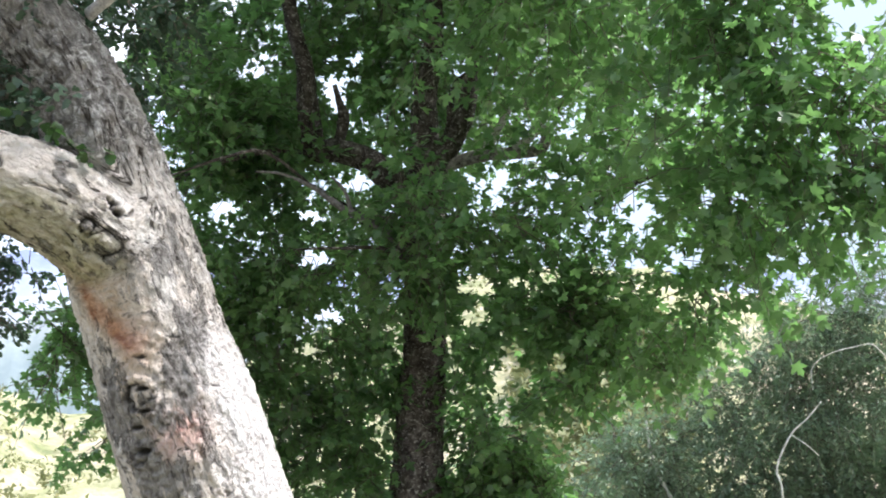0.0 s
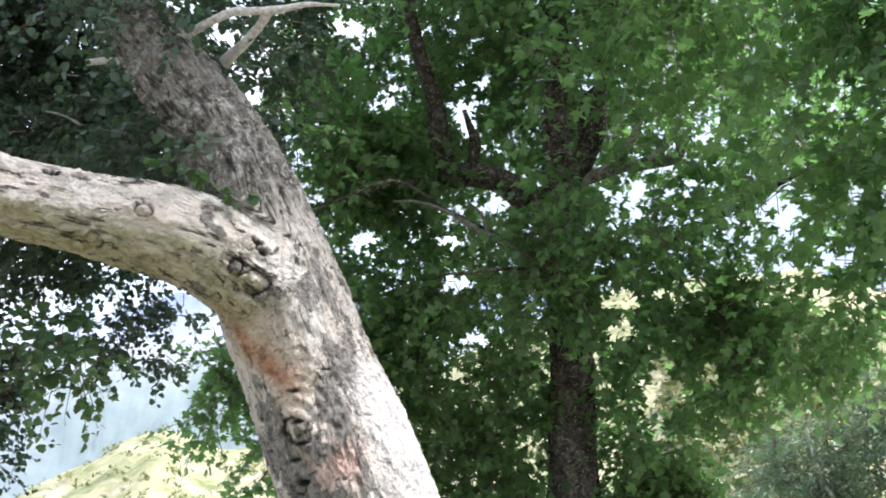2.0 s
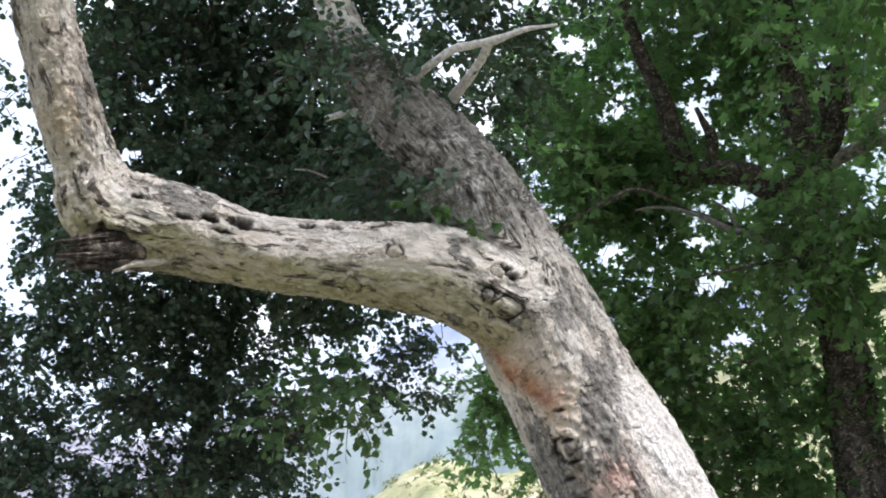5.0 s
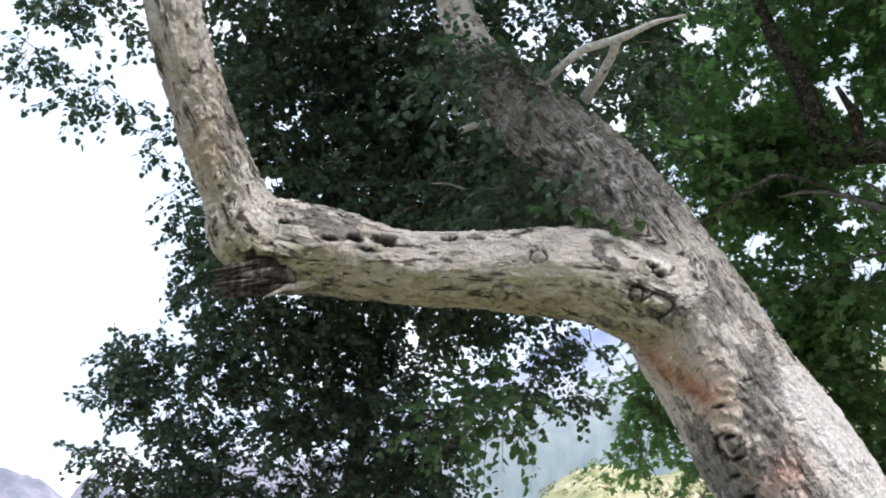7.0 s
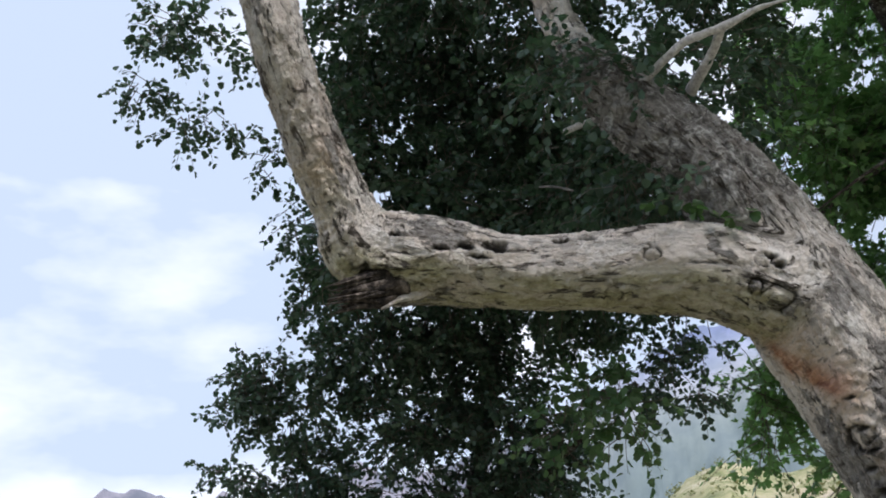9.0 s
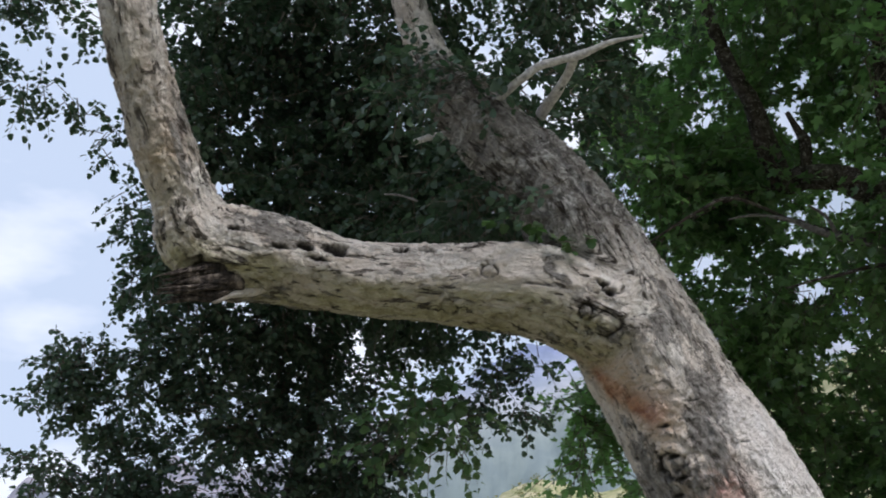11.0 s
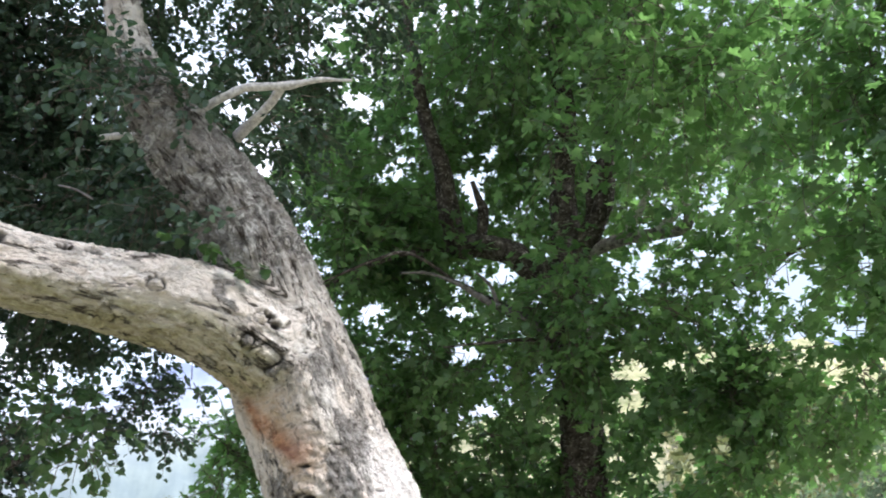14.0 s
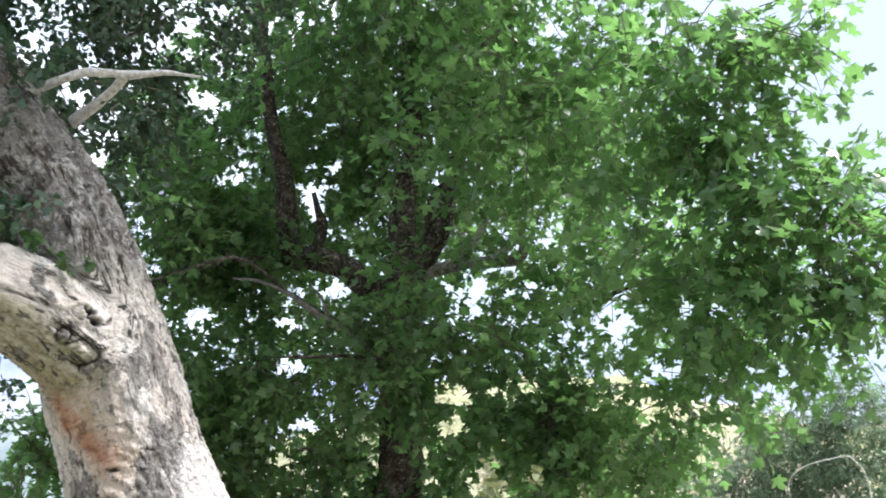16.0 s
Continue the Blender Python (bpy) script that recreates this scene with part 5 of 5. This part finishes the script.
# ---------------------------------------------------------------- grey-green tree with white stems
def willow():
    tree = thing("grey_green_tree", (3.0, 12.4, 0), "grey-green fine-leaved tree with white stems", "tree")
    limb([(2.9, 12.3, -0.1, 0.11), (2.6, 12.0, 1.6, 0.0382), (2.274, 11.686, 3.074, 0.0225), (2.068, 11.661, 3.512, 0.0189), (1.951, 11.640, 3.752, 0.0175), (1.880, 11.596, 4.036, 0.0153), (1.859, 11.563, 4.3, 0.0090)], tree, M_WHITE, "stem", 10, 0.03)
    limb([(2.95, 12.2, 0.3, 0.0315), (3.0, 11.4, 2.4, 0.0203), (3.004, 10.95, 3.395, 0.0108), (2.972, 10.91, 3.66, 0.0099), (3.118, 10.81, 3.964, 0.0090), (3.277, 10.73, 4.11, 0.0077), (3.40, 10.65, 4.25, 0.0045)], tree, M_WHITE, "stem", 10, 0.03)
    limb([(3.6, 12.0, 0.6, 0.0270), (4.2, 11.2, 2.6, 0.0120), (4.1, 10.6, 4.3, 0.0075), (3.92, 10.4, 4.70, 0.0055), (3.703, 10.43, 4.72, 0.0050), (3.45, 10.5, 4.66, 0.0040), (3.33, 10.58, 4.55, 0.0030), (3.32, 10.6, 4.35, 0.0027)], tree, M_WHITE, "stem", 10, 0.03)
    limb([(3.118, 10.81, 3.964, 0.0054), (3.261, 10.79, 3.85, 0.0045), (3.36, 10.8, 3.75, 0.0027)], tree, M_WHITE, "stem", 8, 0.03)
    blobs = [(1.5, 11.9, 3.5, 0.45, 0.4, 0.5, 0.9), (2.05, 11.7, 3.95, 0.55, 0.4, 0.5, 1), (1.6, 11.7, 3.85, 0.4, 0.35, 0.4, 1.2), (2.9, 11.6, 4.2, 0.7, 0.4, 0.7, 1), (3.7, 11.3, 4.55, 0.75, 0.4, 0.8, 1), (4.5, 11.1, 4.7, 0.8, 0.5, 0.9, 1),
             (2.68, 11.50, 4.66, 0.49, 0.40, 0.25, 0.9), (3.38, 11.35, 4.94, 0.49, 0.40, 0.28, 0.9), (4.06, 11.15, 5.20, 0.50, 0.40, 0.37, 0.9), (1.69, 11.78, 4.26, 0.37, 0.35, 0.25, 0.9), (3.05, 11.11, 5.01, 0.36, 0.40, 0.22, 1.2), (3.57, 10.98, 5.26, 0.43, 0.40, 0.28, 1.2), (4.13, 10.81, 5.49, 0.43, 0.40, 0.34, 1.2), (2.4, 11.9, 3.3, 0.9, 0.4, 0.6, 1), (3.5, 11.7, 3.4, 0.9, 0.4, 0.7, 1), (4.6, 11.5, 3.3, 0.9, 0.4, 0.7, 1)]
    foliage(tree, 35, blobs, NARROW, 0.070, M_WILLOW, 4.5, 0.3, (14, 22), 0.35, (3.0, 10.5, 4.0), single=200, twig=0.0035)
    # the deep of the crown
    blobs = [(2.3, 12.6, 3.5, 0.9, 0.4, 0.7, 1), (3.4, 12.5, 3.9, 1.0, 0.4, 1.1, 1), (4.7, 12.3, 4.1, 1.1, 0.5, 1.4, 1), (3.0, 12.6, 2.4, 1.8, 0.7, 0.7, 0.6)]
    foliage(tree, 36, blobs, LOBED, 0.085, M_WILLOW, 1.9, 0.3, (10, 16), 0.35, (3.0, 10.5, 4.0), single=10, twig=0.0035)


willow()
